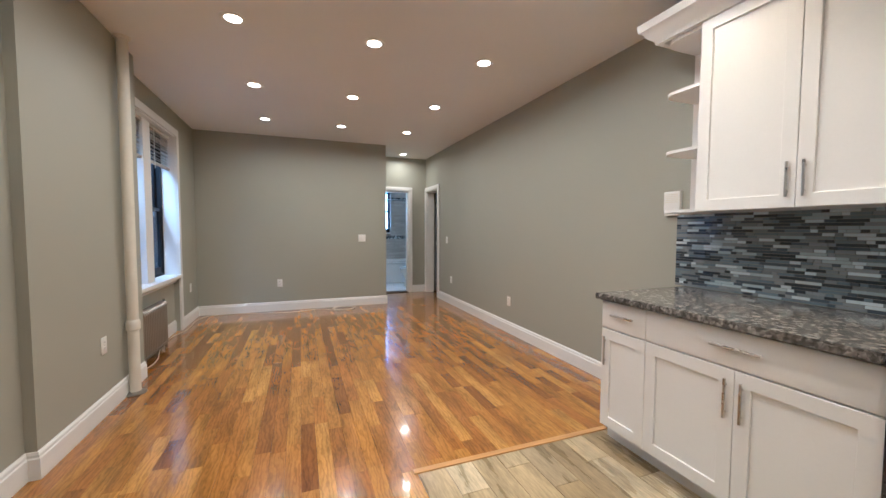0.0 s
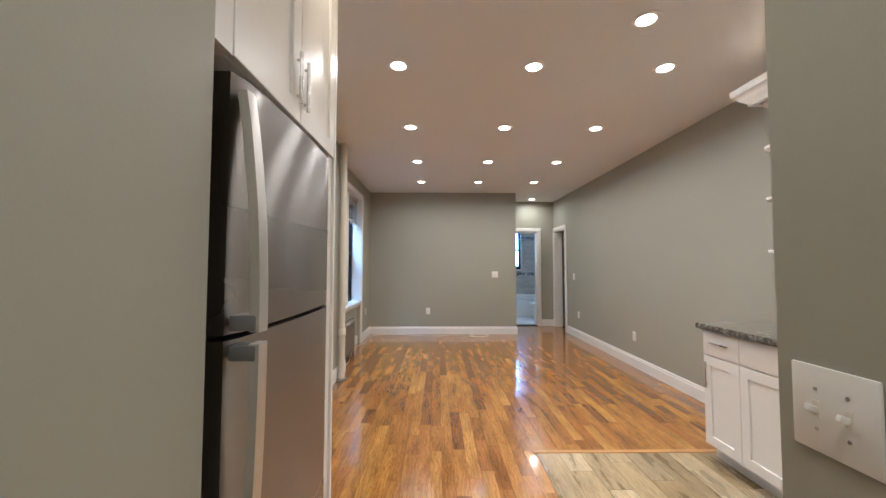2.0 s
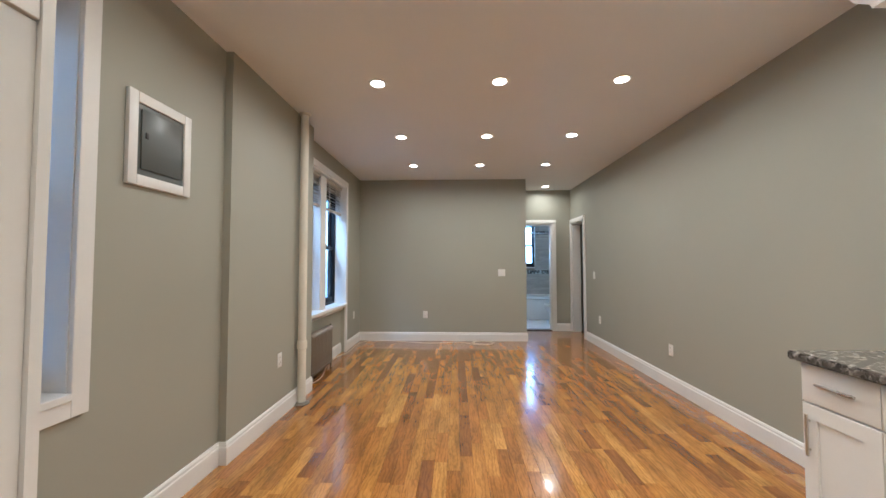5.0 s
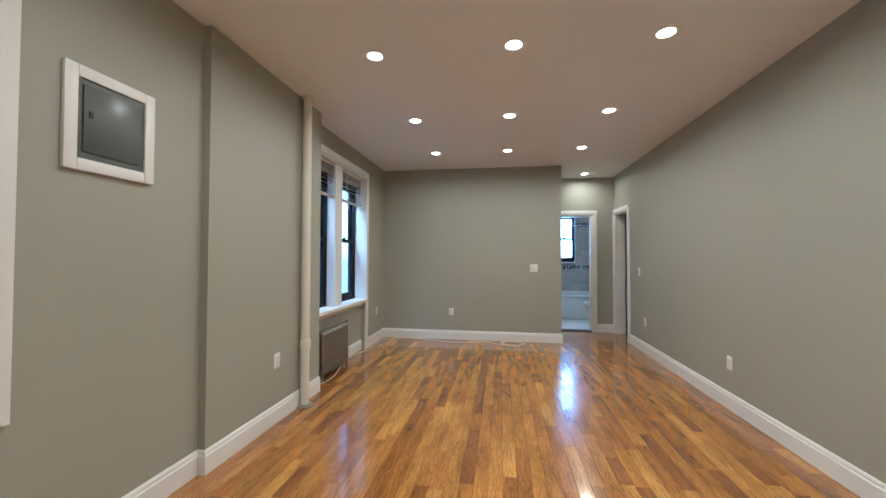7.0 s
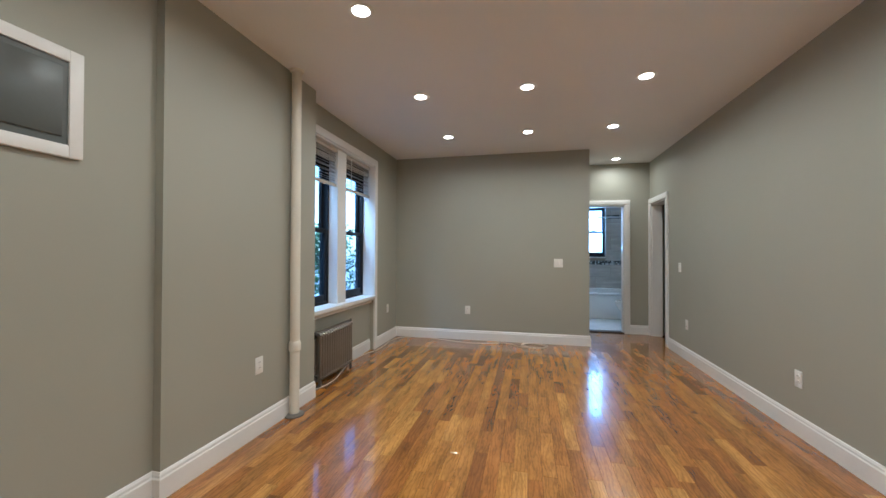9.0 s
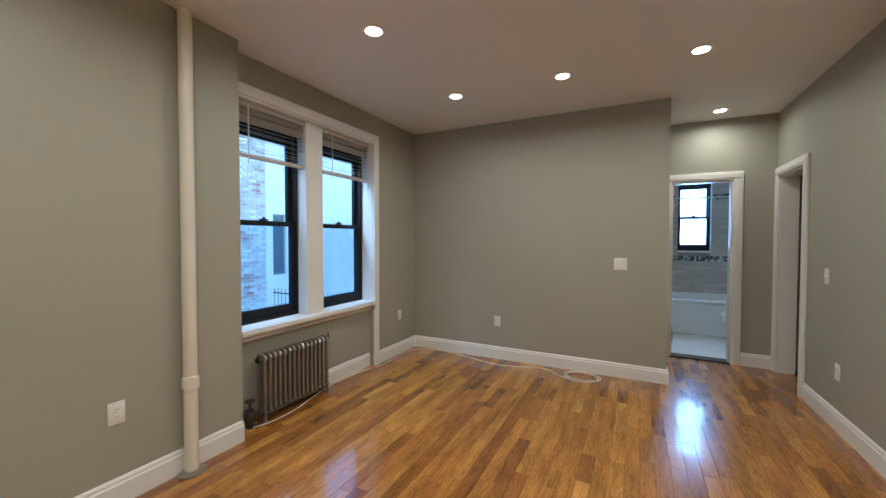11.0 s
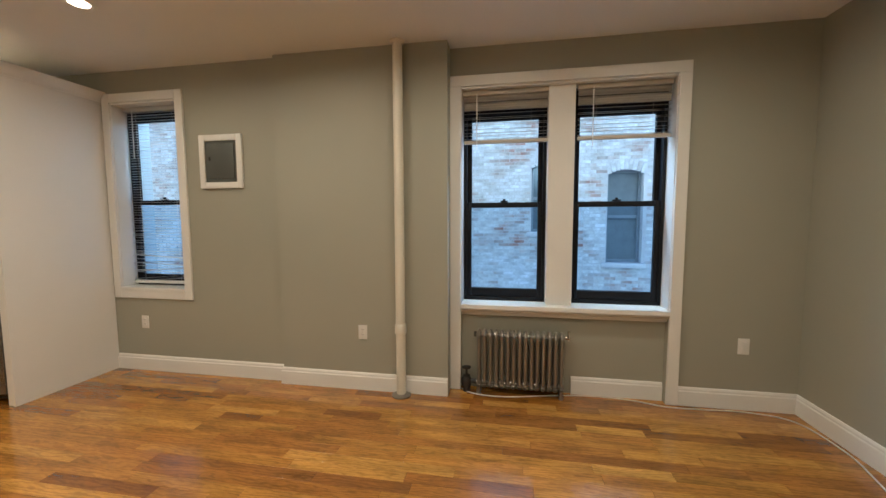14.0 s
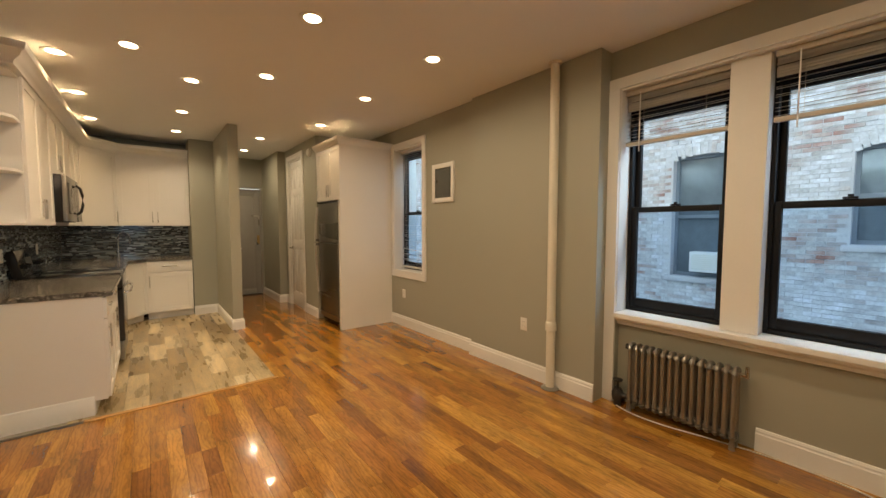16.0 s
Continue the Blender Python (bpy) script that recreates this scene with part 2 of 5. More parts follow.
MORTAR = material("pale_mortar", (0.54, 0.53, 0.53), 0.9, scale=1.0, vary=0.25, bump=0.05)
STUCCO = material("pale_stucco", (0.75, 0.72, 0.66), 0.9, scale=1, vary=0.15, bump=0.04)
CONCRETE = material("courtyard_concrete", (0.3, 0.29, 0.28), 0.9, scale=1, vary=0.2, bump=0.04)
LEAF = material("tree_leaf", (0.07, 0.12, 0.03), 0.6, vary=0.3, second=[(0.05, 0.1, 0.02), (0.1, 0.16, 0.04), (0.07, 0.12, 0.03)], island=True)
BARK = material("tree_bark", (0.12, 0.09, 0.06), 0.9, vary=0.3, bump=0.06)
DARKGLASS = material("dark_far_glass", (0.14, 0.17, 0.19), 0.1, vary=0.15, bump=0)
FAR_FRAME = material("grey_window_frame", (0.2, 0.23, 0.26), 0.5, vary=0.1)


def granite():
    m = material("grey_granite", (0.3, 0.28, 0.26), 0.14, vary=0.1, bump=0)
    t = m.node_tree
    b = t.nodes["Principled BSDF"]
    co = t.nodes.new("ShaderNodeTexCoord")
    vor, noi, ramp = t.nodes.new("ShaderNodeTexVoronoi"), t.nodes.new("ShaderNodeTexNoise"), t.nodes.new("ShaderNodeValToRGB")
    vor.inputs["Scale"].default_value = 75
    noi.inputs["Scale"].default_value, noi.inputs["Detail"].default_value = 40, 6
    mix = t.nodes.new("ShaderNodeMath")
    mix.operation = "MULTIPLY_ADD"
    mix.inputs[1].default_value = 0.55
    for n in (vor, noi):
        t.links.new(co.outputs["Object"], n.inputs["Vector"])
    t.links.new(vor.outputs["Color"], mix.inputs[0])
    t.links.new(noi.outputs[0], mix.inputs[2])
    for k, (p, c) in enumerate([(0.55, (0.05, 0.045, 0.04)), (0.76, (0.12, 0.108, 0.095)), (0.9, (0.19, 0.175, 0.155)), (1.0, (0.32, 0.3, 0.27))]):
        if k > 1:
            ramp.color_ramp.elements.new(p)
        ramp.color_ramp.elements[k].position = p
        ramp.color_ramp.elements[k].color = (*c, 1)
    t.links.new(mix.outputs[0], ramp.inputs[0])
    t.links.new(ramp.outputs[0], b.inputs["Base Color"])
    return m


GRANITE = granite()

# ---- mesh helpers ----
WORLD = {}


def box(bm, x0, x1, y0, y1, z0, z1, m=None, bevel=0.0):
    """A box, in the frame of m if given, with its edges rounded by bevel."""
    at = Matrix.Translation(((x0 + x1) / 2, (y0 + y1) / 2, (z0 + z1) / 2)) @ Matrix.Diagonal((abs(x1 - x0), abs(y1 - y0), abs(z1 - z0), 1))
    made = bmesh.ops.create_cube(bm, size=1, matrix=(m @ at) if m else at)["verts"]
    if bevel:
        edges = list({e for v in made for e in v.link_edges})
        bmesh.ops.bevel(bm, geom=edges, offset=bevel, segments=2, affect="EDGES", profile=0.5)
    return bm


def cyl(bm, p0, p1, r, seg=18, r2=None):
    p0, p1 = Vector(p0), Vector(p1)
    d = p1 - p0
    m = Matrix.Translation((p0 + p1) / 2) @ d.to_track_quat("Z", "Y").to_matrix().to_4x4()
    bmesh.ops.create_cone(bm, cap_ends=True, segments=seg, radius1=r, radius2=r if r2 is None else r2, depth=d.length, matrix=m)
    return bm


def lathe(bm, profile, m, seg=24):
    rings = []
    for r, z in profile:
        rings.append([bm.verts.new(m @ Vector((r * math.cos(2 * math.pi * k / seg), r * math.sin(2 * math.pi * k / seg), z))) for k in range(seg)])
    for a, b in zip(rings, rings[1:]):
        for k in range(seg):
            bm.faces.new((a[k], a[(k + 1) % seg], b[(k + 1) % seg], b[k]))
    bm.faces.new(rings[0][::-1])
    bm.faces.new(rings[-1])
    return bm


def sweep(bm, pts, r, seg=8, rz=None):
    """A tube through pts; rz: its half height where it is flat."""
    pts = [Vector(p) for p in pts]
    rings = []
    for k, p in enumerate(pts):
        d = (pts[min(k + 1, len(pts) - 1)] - pts[max(k - 1, 0)]).normalized()
        q = d.to_track_quat("Z", "Y").to_matrix()
        rings.append([bm.verts.new(p + q @ Vector((r * math.cos(2 * math.pi * j / seg), (rz or r) * math.sin(2 * math.pi * j / seg), 0))) for j in range(seg)])
    for a, b in zip(rings, rings[1:]):
        for j in range(seg):
            bm.faces.new((a[j], a[(j + 1) % seg], b[(j + 1) % seg], b[j]))
    bm.faces.new(rings[0][::-1])
    bm.faces.new(rings[-1])
    return bm


def moulding(bm, path, profile):
    """Sweeps a profile of (out, up) along a path of (x, y, z) with mitred corners; out is to the path's right."""
    path = [Vector(p) for p in path]
    rings = []
    for k, p in enumerate(path):
        a = (p - path[k - 1]).normalized() if k else (path[1] - p).normalized()
        b = (path[k + 1] - p).normalized() if k < len(path) - 1 else a
        na, nb = Vector((a.y, -a.x, 0)), Vector((b.y, -b.x, 0))
        n = (na + nb).normalized()
        n /= max(0.2, n.dot(na))
        rings.append([bm.verts.new(p + n * o + Vector((0, 0, u))) for o, u in profile])
    c = len(profile)
    for a, b in zip(rings, rings[1:]):
        for j in range(c):
            bm.faces.new((a[j], a[(j + 1) % c], b[(j + 1) % c], b[j]))
    bm.faces.new(rings[0][::-1])
    bm.faces.new(rings[-1])
    bmesh.ops.recalc_face_normals(bm, faces=bm.faces[:])
    return bm


def mesh_of(name, bm, mat, smooth=None):
    me = bpy.data.meshes.new(name)
    bmesh.ops.recalc_face_normals(bm, faces=bm.faces[:])
    bm.to_mesh(me)
    bm.free()
    me.materials.append(mat)
    if smooth:
        for p in me.polygons:
            p.use_smooth = True
        me.set_sharp_from_angle(angle=radians(smooth))
    return me


def part(name, bm, mat, parent, label="", smooth=40):
    """One mesh object, built in world places, under a thing or a part."""
    ob = new(name, mesh_of(name, bm, mat, smooth))
    ob.parent = parent
    ob.matrix_parent_inverse = WORLD.get(parent, Matrix()).inverted()
    return tagged(ob, label=label)


def piece(name, me, at, parent):
    """A small piece that shares its mesh with others."""
    ob = new(name, me)
    ob.parent = parent
    ob.matrix_parent_inverse = WORLD.get(parent, Matrix()).inverted()
    ob.matrix_basis = at
    return ob


def thing(name, at, label, category, group=""):
    ob = new(name)
    ob.location = at
    ob.empty_display_size = 0.1
    WORLD[ob] = Matrix.Translation(at)
    return tagged(ob, label, category, group)


def single(name, bm, mat, label, category, group="", smooth=40):
    return tagged(new(name, mesh_of(name, bm, mat, smooth)), label, category, group)


def structure(name, bm, mat, label="", smooth=None):
    return tagged(new(name, mesh_of(name, bm, mat, smooth)), label, kind="structure")


def B():
    return bmesh.new()


def holed(bm, axis, a0, a1, u0, u1, z0, z1, holes):
    """A wall across axis from a0 to a1, along u0..u1, with openings (u0, u1, z0, z1) side by side in order."""
    def put(p, q, r, s):
        if q - p > 1e-4 and s - r > 1e-4:
            box(bm, *((a0, a1, p, q, r, s) if axis == "x" else (p, q, a0, a1, r, s)))
    u = u0
    for h0, h1, g0, g1 in holes:
        put(u, h0, z0, z1)
        put(h0, h1, z0, g0)
        put(h0, h1, g1, z1)
        u = h1
    put(u, u1, z0, z1)
    return bm


# ---- the large structure ----
T = CEIL
structure("floor", box(B(), -1.9, 2.7, -3.1, 7.62, -0.16, -0.014), SUBFLOOR, "dark joints of the wooden strip floor")
structure("ceiling", box(B(), -1.61, 2.7, -3.1, 9.7, T, T + 0.2), CEILING, "smooth painted ceiling with recessed downlights")
structure("wall_east", holed(B(), "x", 2.48, 2.63, -2.15, 7.5, 0, T, [(6.75, 7.41, 0, 2.04)]), WALL, "long grey painted wall")
structure("wall_north", box(B(), -1.7, 1.44, 6.5, 6.62, 0, T), WALL, "grey painted end wall of the living room")
structure("wall_passage", box(B(), 1.32, 1.44, 6.62, 7.5, 0, T), WALL, "grey painted passage wall")
structure("wall_passage_end", holed(B(), "y", 7.5, 7.62, 1.32, 2.63, 0, T, [(1.53, 2.11, 0, 2.04)]), WALL, "grey passage wall with the bathroom doorway")
structure("wall_west_window", holed(B(), "x", -1.62, -1.365, 4.0, 6.5, 0, T, [(4.085, 5.635, 0, 2.42)]), WALL, "grey wall round the double window")
structure("wall_west_pier", box(B(), -1.62, -1.215, 2.58, 4.0, 0, T), WALL, "projecting grey wall pier")
structure("wall_west_panel", holed(B(), "x", -1.62, -1.265, -0.14, 2.58, 0, T, [(0.93, 1.61, 0.75, 2.44)]), WALL, "grey wall with a narrow window")
structure("wall_alcove", box(B(), -1.265, -0.61, -0.14, -0.02, 0, T), WALL, "grey return wall beside the refrigerator")
structure("wall_entry_west", holed(B(), "x", -0.61, -0.49, -1.6, -0.02, 0, T, [(-1.37, -0.66, 0, 2.5)]), WALL, "grey entry wall with the closet door")
structure("wall_entry_jog", box(B(), -0.61, -0.36, -2.75, -1.6, 0, T), WALL, "grey entry wall")
structure("wall_entry_end", holed(B(), "y", -2.9, -2.75, -0.61, 0.66, 0, T, [(-0.345, 0.5, 0, 2.15)]), WALL, "grey wall over the entrance door")
structure("wall_stub", box(B(), 0.52, 0.64, -2.75, -0.08, 0, T), WALL, "grey dividing wall between entry and kitchen")
structure("wall_kitchen_pier", box(B(), 0.64, 0.96, -2.15, -1.41, 0, T), WALL, "grey wall pier beside the kitchen units")
structure("wall_kitchen_end", box(B(), 0.96, 2.48, -2.15, -2.0, 0, T), WALL, "grey kitchen end wall")
structure("wall_closet_back", box(B(), -1.3, -1.2, -1.7, -0.14, 0, T), WALL)
# unseen outer walls and slab, added to block and bounce outdoor light
structure("wall_outer", box(B(), -1.75, -1.62, 6.62, 10.0, -3, 7), STUCCO, "outer wall of the house")
structure("wall_outer_top", box(B(), -1.75, -1.55, -6, 6.62, T + 0.25, 7), STUCCO, "outer wall of the storeys above")
structure("roof", box(B(), -1.55, 6, -6, 10, T + 0.22, T + 0.4), STUCCO, "floor of the storey above")

BASE = [(0, 0), (0.017, 0), (0.017, 0.108), (0.012, 0.116), (0.012, 0.128), (0.006, 0.14), (0, 0.142)]


def baseboard(path):
    structure("baseboard", moulding(B(), [(x, y, 0) for x, y in path], BASE), WHITE, "white moulded baseboard")


baseboard([(-1.365, 5.715), (-1.365, 6.5), (1.44, 6.5), (1.44, 7.41)])
baseboard([(2.2, 7.5), (2.48, 7.5)])
baseboard([(2.48, 6.66), (2.48, 1.87)])
baseboard([(-1.265, 0.836), (-1.265, 2.58), (-1.215, 2.58), (-1.215, 4.0)])
baseboard([(-1.42, 4.96), (-1.42, 5.63)])
baseboard([(-0.49, -0.57), (-0.49, -0.02)])
baseboard([(-0.36, -2.75), (-0.36, -1.6), (-0.49, -1.6), (-0.49, -1.46)])
baseboard([(0.96, -1.41), (0.64, -1.41), (0.64, -0.08), (0.52, -0.08), (0.52, -2.75)])


def casing(name, axis, a, out, u0, u1, z1, w=0.085, t=0.022):
    """White door casing on the wall face a, standing out to the side of out."""
    a1 = a + out * t
    lo, hi = min(a, a1), max(a, a1)
    ob = B()
    for p, q, r, s in ((u0 - w, u0, 0, z1), (u1, u1 + w, 0, z1), (u0 - w, u1 + w, z1, z1 + w)):
        box(ob, *((lo, hi, p, q, r, s) if axis == "x" else (p, q, lo, hi, r, s)), bevel=0.005)
        i0, i1 = (p + 0.018, q - 0.018) if r == 0 else (p + 0.018, q - 0.018)
        hi2, lo2 = (hi + 0.006, lo) if out > 0 else (hi, lo - 0.006)
        box(ob, *((lo2, hi2, i0, i1, r + (0.018 if r else 0), s - (0.018 if r else 0)) if axis == "x" else (i0, i1, lo2, hi2, r + (0.018 if r else 0), s - (0.018 if r else 0))), bevel=0.003)
    return structure(name, ob, WHITE, "white painted door casing")


def jamb(axis, a0, a1, u0, u1, z1):
    ob = B()
    for p, q, r, s in ((u0, u0 + 0.018, 0, z1 - 0.018), (u1 - 0.018, u1, 0, z1 - 0.018), (u0, u1, z1 - 0.018, z1)):
        box(ob, *((a0, a1, p, q, r, s) if axis == "x" else (p, q, a0, a1, r, s)))
    structure("trim", ob, WHITE, "white painted door lining")


casing("trim_bathroom_door", "y", 7.5, -1, 1.53, 2.11, 2.04)
jamb("y", 7.502, 7.62, 1.53, 2.11, 2.04)
casing("trim_side_door", "x", 2.48, -1, 6.75, 7.41, 2.04)
jamb("x", 2.482, 2.63, 6.75, 7.41, 2.04)
casing("trim_closet_door", "x", -0.49, 1, -1.37, -0.66, 2.5)
jamb("x", -0.6, -0.492, -1.37, -0.66, 2.5)


# ---- doors ----
def panel_door(name, m, w, h, mat, rows, label, handle_u, handle_z, knob, columns=2):
    """A panelled door in the frame of m: u along x, its face at y = 0, up z."""
    d = tagged(new(name), label, "door", kind="structure")
    WORLD[d] = Matrix()
    core = B()
    box(core, 0, w, 0.012, 0.03, 0, h, m)
    st, gap = 0.105, 0.09
    for u in (0, w - st):
        box(core, u, u + st, 0, 0.04, 0, h, m, 0.003)
    if columns == 2:
        box(core, w / 2 - 0.045, w / 2 + 0.045, 0.001, 0.039, 0, h, m, 0.003)
    z = 0
    for z0, z1 in rows:
        box(core, st - 0.002, w - st + 0.002, 0.0005, 0.0395, z, z0, m, 0.003)
        us = ((st, w / 2 - 0.045), (w / 2 + 0.045, w - st)) if columns == 2 else ((st, w - st),)
        for u0, u1 in us:
            box(core, u0 + 0.03, u1 - 0.03, 0.004, 0.036, z0 + 0.03, z1 - 0.03, m, 0.008)
        z = z1
    box(core, st - 0.002, w - st + 0.002, 0.0005, 0.0395, z, h, m, 0.003)
    part("door_leaf", core, mat, d)
    hd = B()
    p = m @ Vector((handle_u, 0, handle_z))
    q = m @ Vector((handle_u, -0.055, handle_z))
    cyl(hd, p, m @ Vector((handle_u, -0.012, handle_z)), 0.03)
    cyl(hd, p, q, 0.011)
    s = -1 if handle_u > w / 2 else 1
    if knob:
        bmesh.ops.create_uvsphere(hd, u_segments=16, v_segments=10, radius=0.027, matrix=Matrix.Translation(q))
    else:
        cyl(hd, q, m @ Vector((handle_u + s * 0.11, -0.055, handle_z)), 0.01)
    part("door_handle", hd, NICKEL, d, "satin metal door handle")
    for hz in (0.2, h / 2, h - 0.25):
        hb = B()
        cyl(hb, m @ Vector((w - handle_u + (0.055 if handle_u < w / 2 else -0.055), -0.006, hz - 0.045)), m @ Vector((w - handle_u + (0.055 if handle_u < w / 2 else -0.055), -0.006, hz + 0.045)), 0.008, 10)
        part("hinge", hb, NICKEL, d)
    return d


def frame_x(x, y, z=0, sign=1):
    """Local x runs along world y; local y points into the wall, away from the side of sign."""
    return Matrix(((0, -sign, 0, x), (sign, 0, 0, y), (0, 0, 1, z), (0, 0, 0, 1)))


panel_door("door_closet", frame_x(-0.51, -1.35, 0.008), 0.674, 2.468, WHITE, [(0.24, 1.0), (1.14, 1.9), (2.0, 2.36)], "tall white six-panel closet door, closed", 0.06, 1.0, False)
entry = panel_door("door_entrance", pose(-0.325, -2.83, 0.01, 0, 0, 180) @ Matrix.Translation((-0.805, 0, 0)), 0.805, 2.11, DOOR_GREY, [(0.1, 2.0)], "grey painted steel entrance door, closed", 0.72, 1.02, True, 1)
lk = B()
box(lk, -0.3, -0.25, -2.826, -2.812, 1.02, 1.2, bevel=0.004)
part("lock_plate", lk, BRASS, entry, "worn brass lock plate")
lk = B()
box(lk, -0.3, -0.16, -2.824, -2.81, 1.58, 1.6, bevel=0.003)
box(lk, -0.3, -0.285, -2.824, -2.81, 1.4, 1.6, bevel=0.003)
part("door_guard", lk, NICKEL, entry, "metal swing-bar door guard")
structure("trim_entrance", holed(B(), "y", -2.86, -2.752, -0.343, 0.498, 0, 2.148, [(-0.32, 0.475, 0, 2.125)]), DOOR_GREY, "grey steel frame of the entrance door")
structure("threshold", box(B(), -0.32, 0.475, -2.83, -2.755, 0, 0.018), IRON, "metal threshold of the entrance door")
bath_door = panel_door("door_bathroom", frame_x(1.56, 7.64, 0.008), 0.55, 2.0, WHITE, [(0.24, 0.8), (0.92, 1.5), (1.6, 1.88)], "white bathroom door standing open inwards", 0.49, 0.95, False)
for z in (0.24, 1.06, 1.83):
    part("jamb_hinge", box(B(), 1.549, 1.556, 7.56, 7.618, z, z + 0.09, bevel=0.002), IRON, bath_door, "dark metal butt hinge")
panel_door("door_side_room", pose(2.66, 7.37, 0.008), 0.6, 2.0, DOOR_BLUE, [(0.24, 0.8), (0.92, 1.5), (1.6, 1.88)], "slate-grey door standing open into the side room", 0.54, 0.95, True)

# ---- side room and bathroom ----
structure("floor_side_room", box(B(), 2.7, 4.2, 5.9, 7.62, -0.1, 0), OAK_EDGE, "wooden floor of the side room")
structure("wall_side_room", box(B(), 4.0, 4.1, 5.9, 7.62, 0, T), WALL)
structure("wall_side_room_north", box(B(), 2.63, 4.0, 7.5, 7.62, 0, T), WALL)
structure("wall_side_room_south", box(B(), 2.63, 4.0, 5.9, 6.0, 0, T), WALL)
structure("ceiling_side_room", box(B(), 2.7, 4.1, 5.9, 7.62, T, T + 0.1), CEILING)

structure("floor_bathroom", box(B(), 0.7, 2.8, 7.62, 9.7, -0.1, 0.008), BATH_FLOOR, "pale tiled bathroom floor")
structure("threshold_bathroom", box(B(), 1.53, 2.11, 7.49, 7.64, 0, 0.016, bevel=0.004), BLACK, "dark stone threshold")
structure("wall_bath_north", holed(B(), "y", 9.5, 9.7, 0.7, 2.8, 0, T, [(1.76, 2.2, 1.2, 2.26)]), GROUT, "tiled bathroom wall with a small window")
structure("wall_bath_east", box(B(), 2.7, 2.8, 7.62, 9.5, 0, T), WALL)
structure("wall_bath_west", box(B(), 0.7, 0.8, 7.62, 9.5, 0, T), WALL)
bt = bpy.data.objects["wall_bath_north"]
for j in range(8):
    z0, z1 = (0.5 + 0.285 * j, 0.5 + 0.285 * (j + 1) - 0.004)
    x = 0.8 - (0.3 if j % 2 else 0)
    while x < 2.7:
        x0, x1 = max(x, 0.8), min(x + 0.596, 2.7)
        for a, b in ((x0, min(x1, 1.76)), (max(x0, 2.2), x1)) if z1 > 1.2 and z0 < 2.26 else ((x0, x1),):
            if b - a > 0.03:
                part("tile", box(B(), a, b, 9.492, 9.5, z0, min(z1, T - 0.01)), BATH_TILE, bt, smooth=None)
        x += 0.6
rnd = random.Random(4)
for zb in (1.04, 2.0):
    for k in range(64):
        x0 = 0.8 + k * 0.0297
        if zb > 1.2 and 1.72 < x0 < 2.2:
            continue
        for j in range(3):
            part("mosaic_tile", box(B(), x0, x0 + 0.027, 9.486, 9.492, zb + j * 0.028, zb + j * 0.028 + 0.025), MOSAIC, bt, smooth=None)


def sash_window(name, axis_m, w, h, meet, label, panes=GLASS, stile=0.036, depth=0.045, head=0.03):
    """A black double-hung window in the frame of axis_m: x along the wall, y outwards, z up."""
    win = tagged(new(name), label, "window", kind="structure")
    WORLD[win] = Matrix()
    fr = B()
    for a in ((0, 0.025, 0, h), (w - 0.025, w, 0, h), (0.025, w - 0.025, 0, 0.03), (0.025, w - 0.025, h - head, h)):
        box(fr, a[0], a[1], 0, depth * 2.2, a[2], a[3], axis_m, 0.003)
    part("window_frame", fr, SASH, win)
    for low in (True, False):
        z0, z1 = (0.03, meet + 0.02) if low else (meet - 0.02, h - head)
        y0 = 0.012 if low else 0.012 + depth
        s = B()
        box(s, 0.025, 0.025 + stile, y0, y0 + depth - 0.008, z0, z1, axis_m, 0.004)
        box(s, w - 0.025 - stile, w - 0.025, y0, y0 + depth - 0.008, z0, z1, axis_m, 0.004)
        box(s, 0.025 + stile, w - 0.025 - stile, y0 + 0.001, y0 + depth - 0.009, z0, z0 + (0.07 if low else 0.04), axis_m, 0.004)
        box(s, 0.025 + stile, w - 0.025 - stile, y0 + 0.001, y0 + depth - 0.009, z1 - 0.042, z1, axis_m, 0.004)
        sash = part("sash", s, SASH, win)
        p = part("pane", box(B(), 0.02 + stile, w - 0.02 - stile, y0 + 0.016, y0 + 0.021, z0 + 0.03, z1 - 0.03, axis_m), SCREENED if low and panes is GLASS else panes, sash, smooth=None)
        p.visible_shadow = False
    lk = B()
    box(lk, w / 2 - 0.03, w / 2 + 0.03, 0.0, 0.04, meet + 0.021, meet + 0.034, axis_m, 0.004)
    cyl(lk, axis_m @ Vector((w / 2, 0.02, meet + 0.03)), axis_m @ Vector((w / 2, 0.02, meet + 0.048)), 0.012, 12)
    part("sash_lock", lk, SASH, win)
    return win


sash_window("window_bathroom", pose(1.76, 9.58, 1.2), 0.44, 1.06, 0.53, "small black double-hung bathroom window with frosted panes", FROST, 0.022)
structure("window_sill_bathroom", box(B(), 1.762, 2.198, 9.47, 9.58, 1.175, 1.2, bevel=0.004), WHITE, "white sill of the bathroom window")

tub = thing("bathtub", (1.75, 9.15, 0), "white built-in bathtub with a plain apron", "bathtub")
b = B()
box(b, 0.8, 2.7, 8.82, 8.88, 0.008, 0.46, bevel=0.012)
part("apron", b, TUB, tub)
b = B()
box(b, 0.8, 2.7, 8.8, 8.92, 0.46, 0.51, bevel=0.018)
box(b, 0.8, 2.7, 9.36, 9.484, 0.46, 0.55, bevel=0.018)
box(b, 0.8, 0.92, 8.92, 9.36, 0.46, 0.51, bevel=0.012)
box(b, 2.58, 2.7, 8.92, 9.36, 0.46, 0.51, bevel=0.012)
part("rim", b, TUB, tub)
b = B()
box(b, 0.9, 2.6, 8.9, 9.38, 0.06, 0.12, bevel=0.02)
box(b, 0.9, 2.6, 9.35, 9.38, 0.1, 0.5)
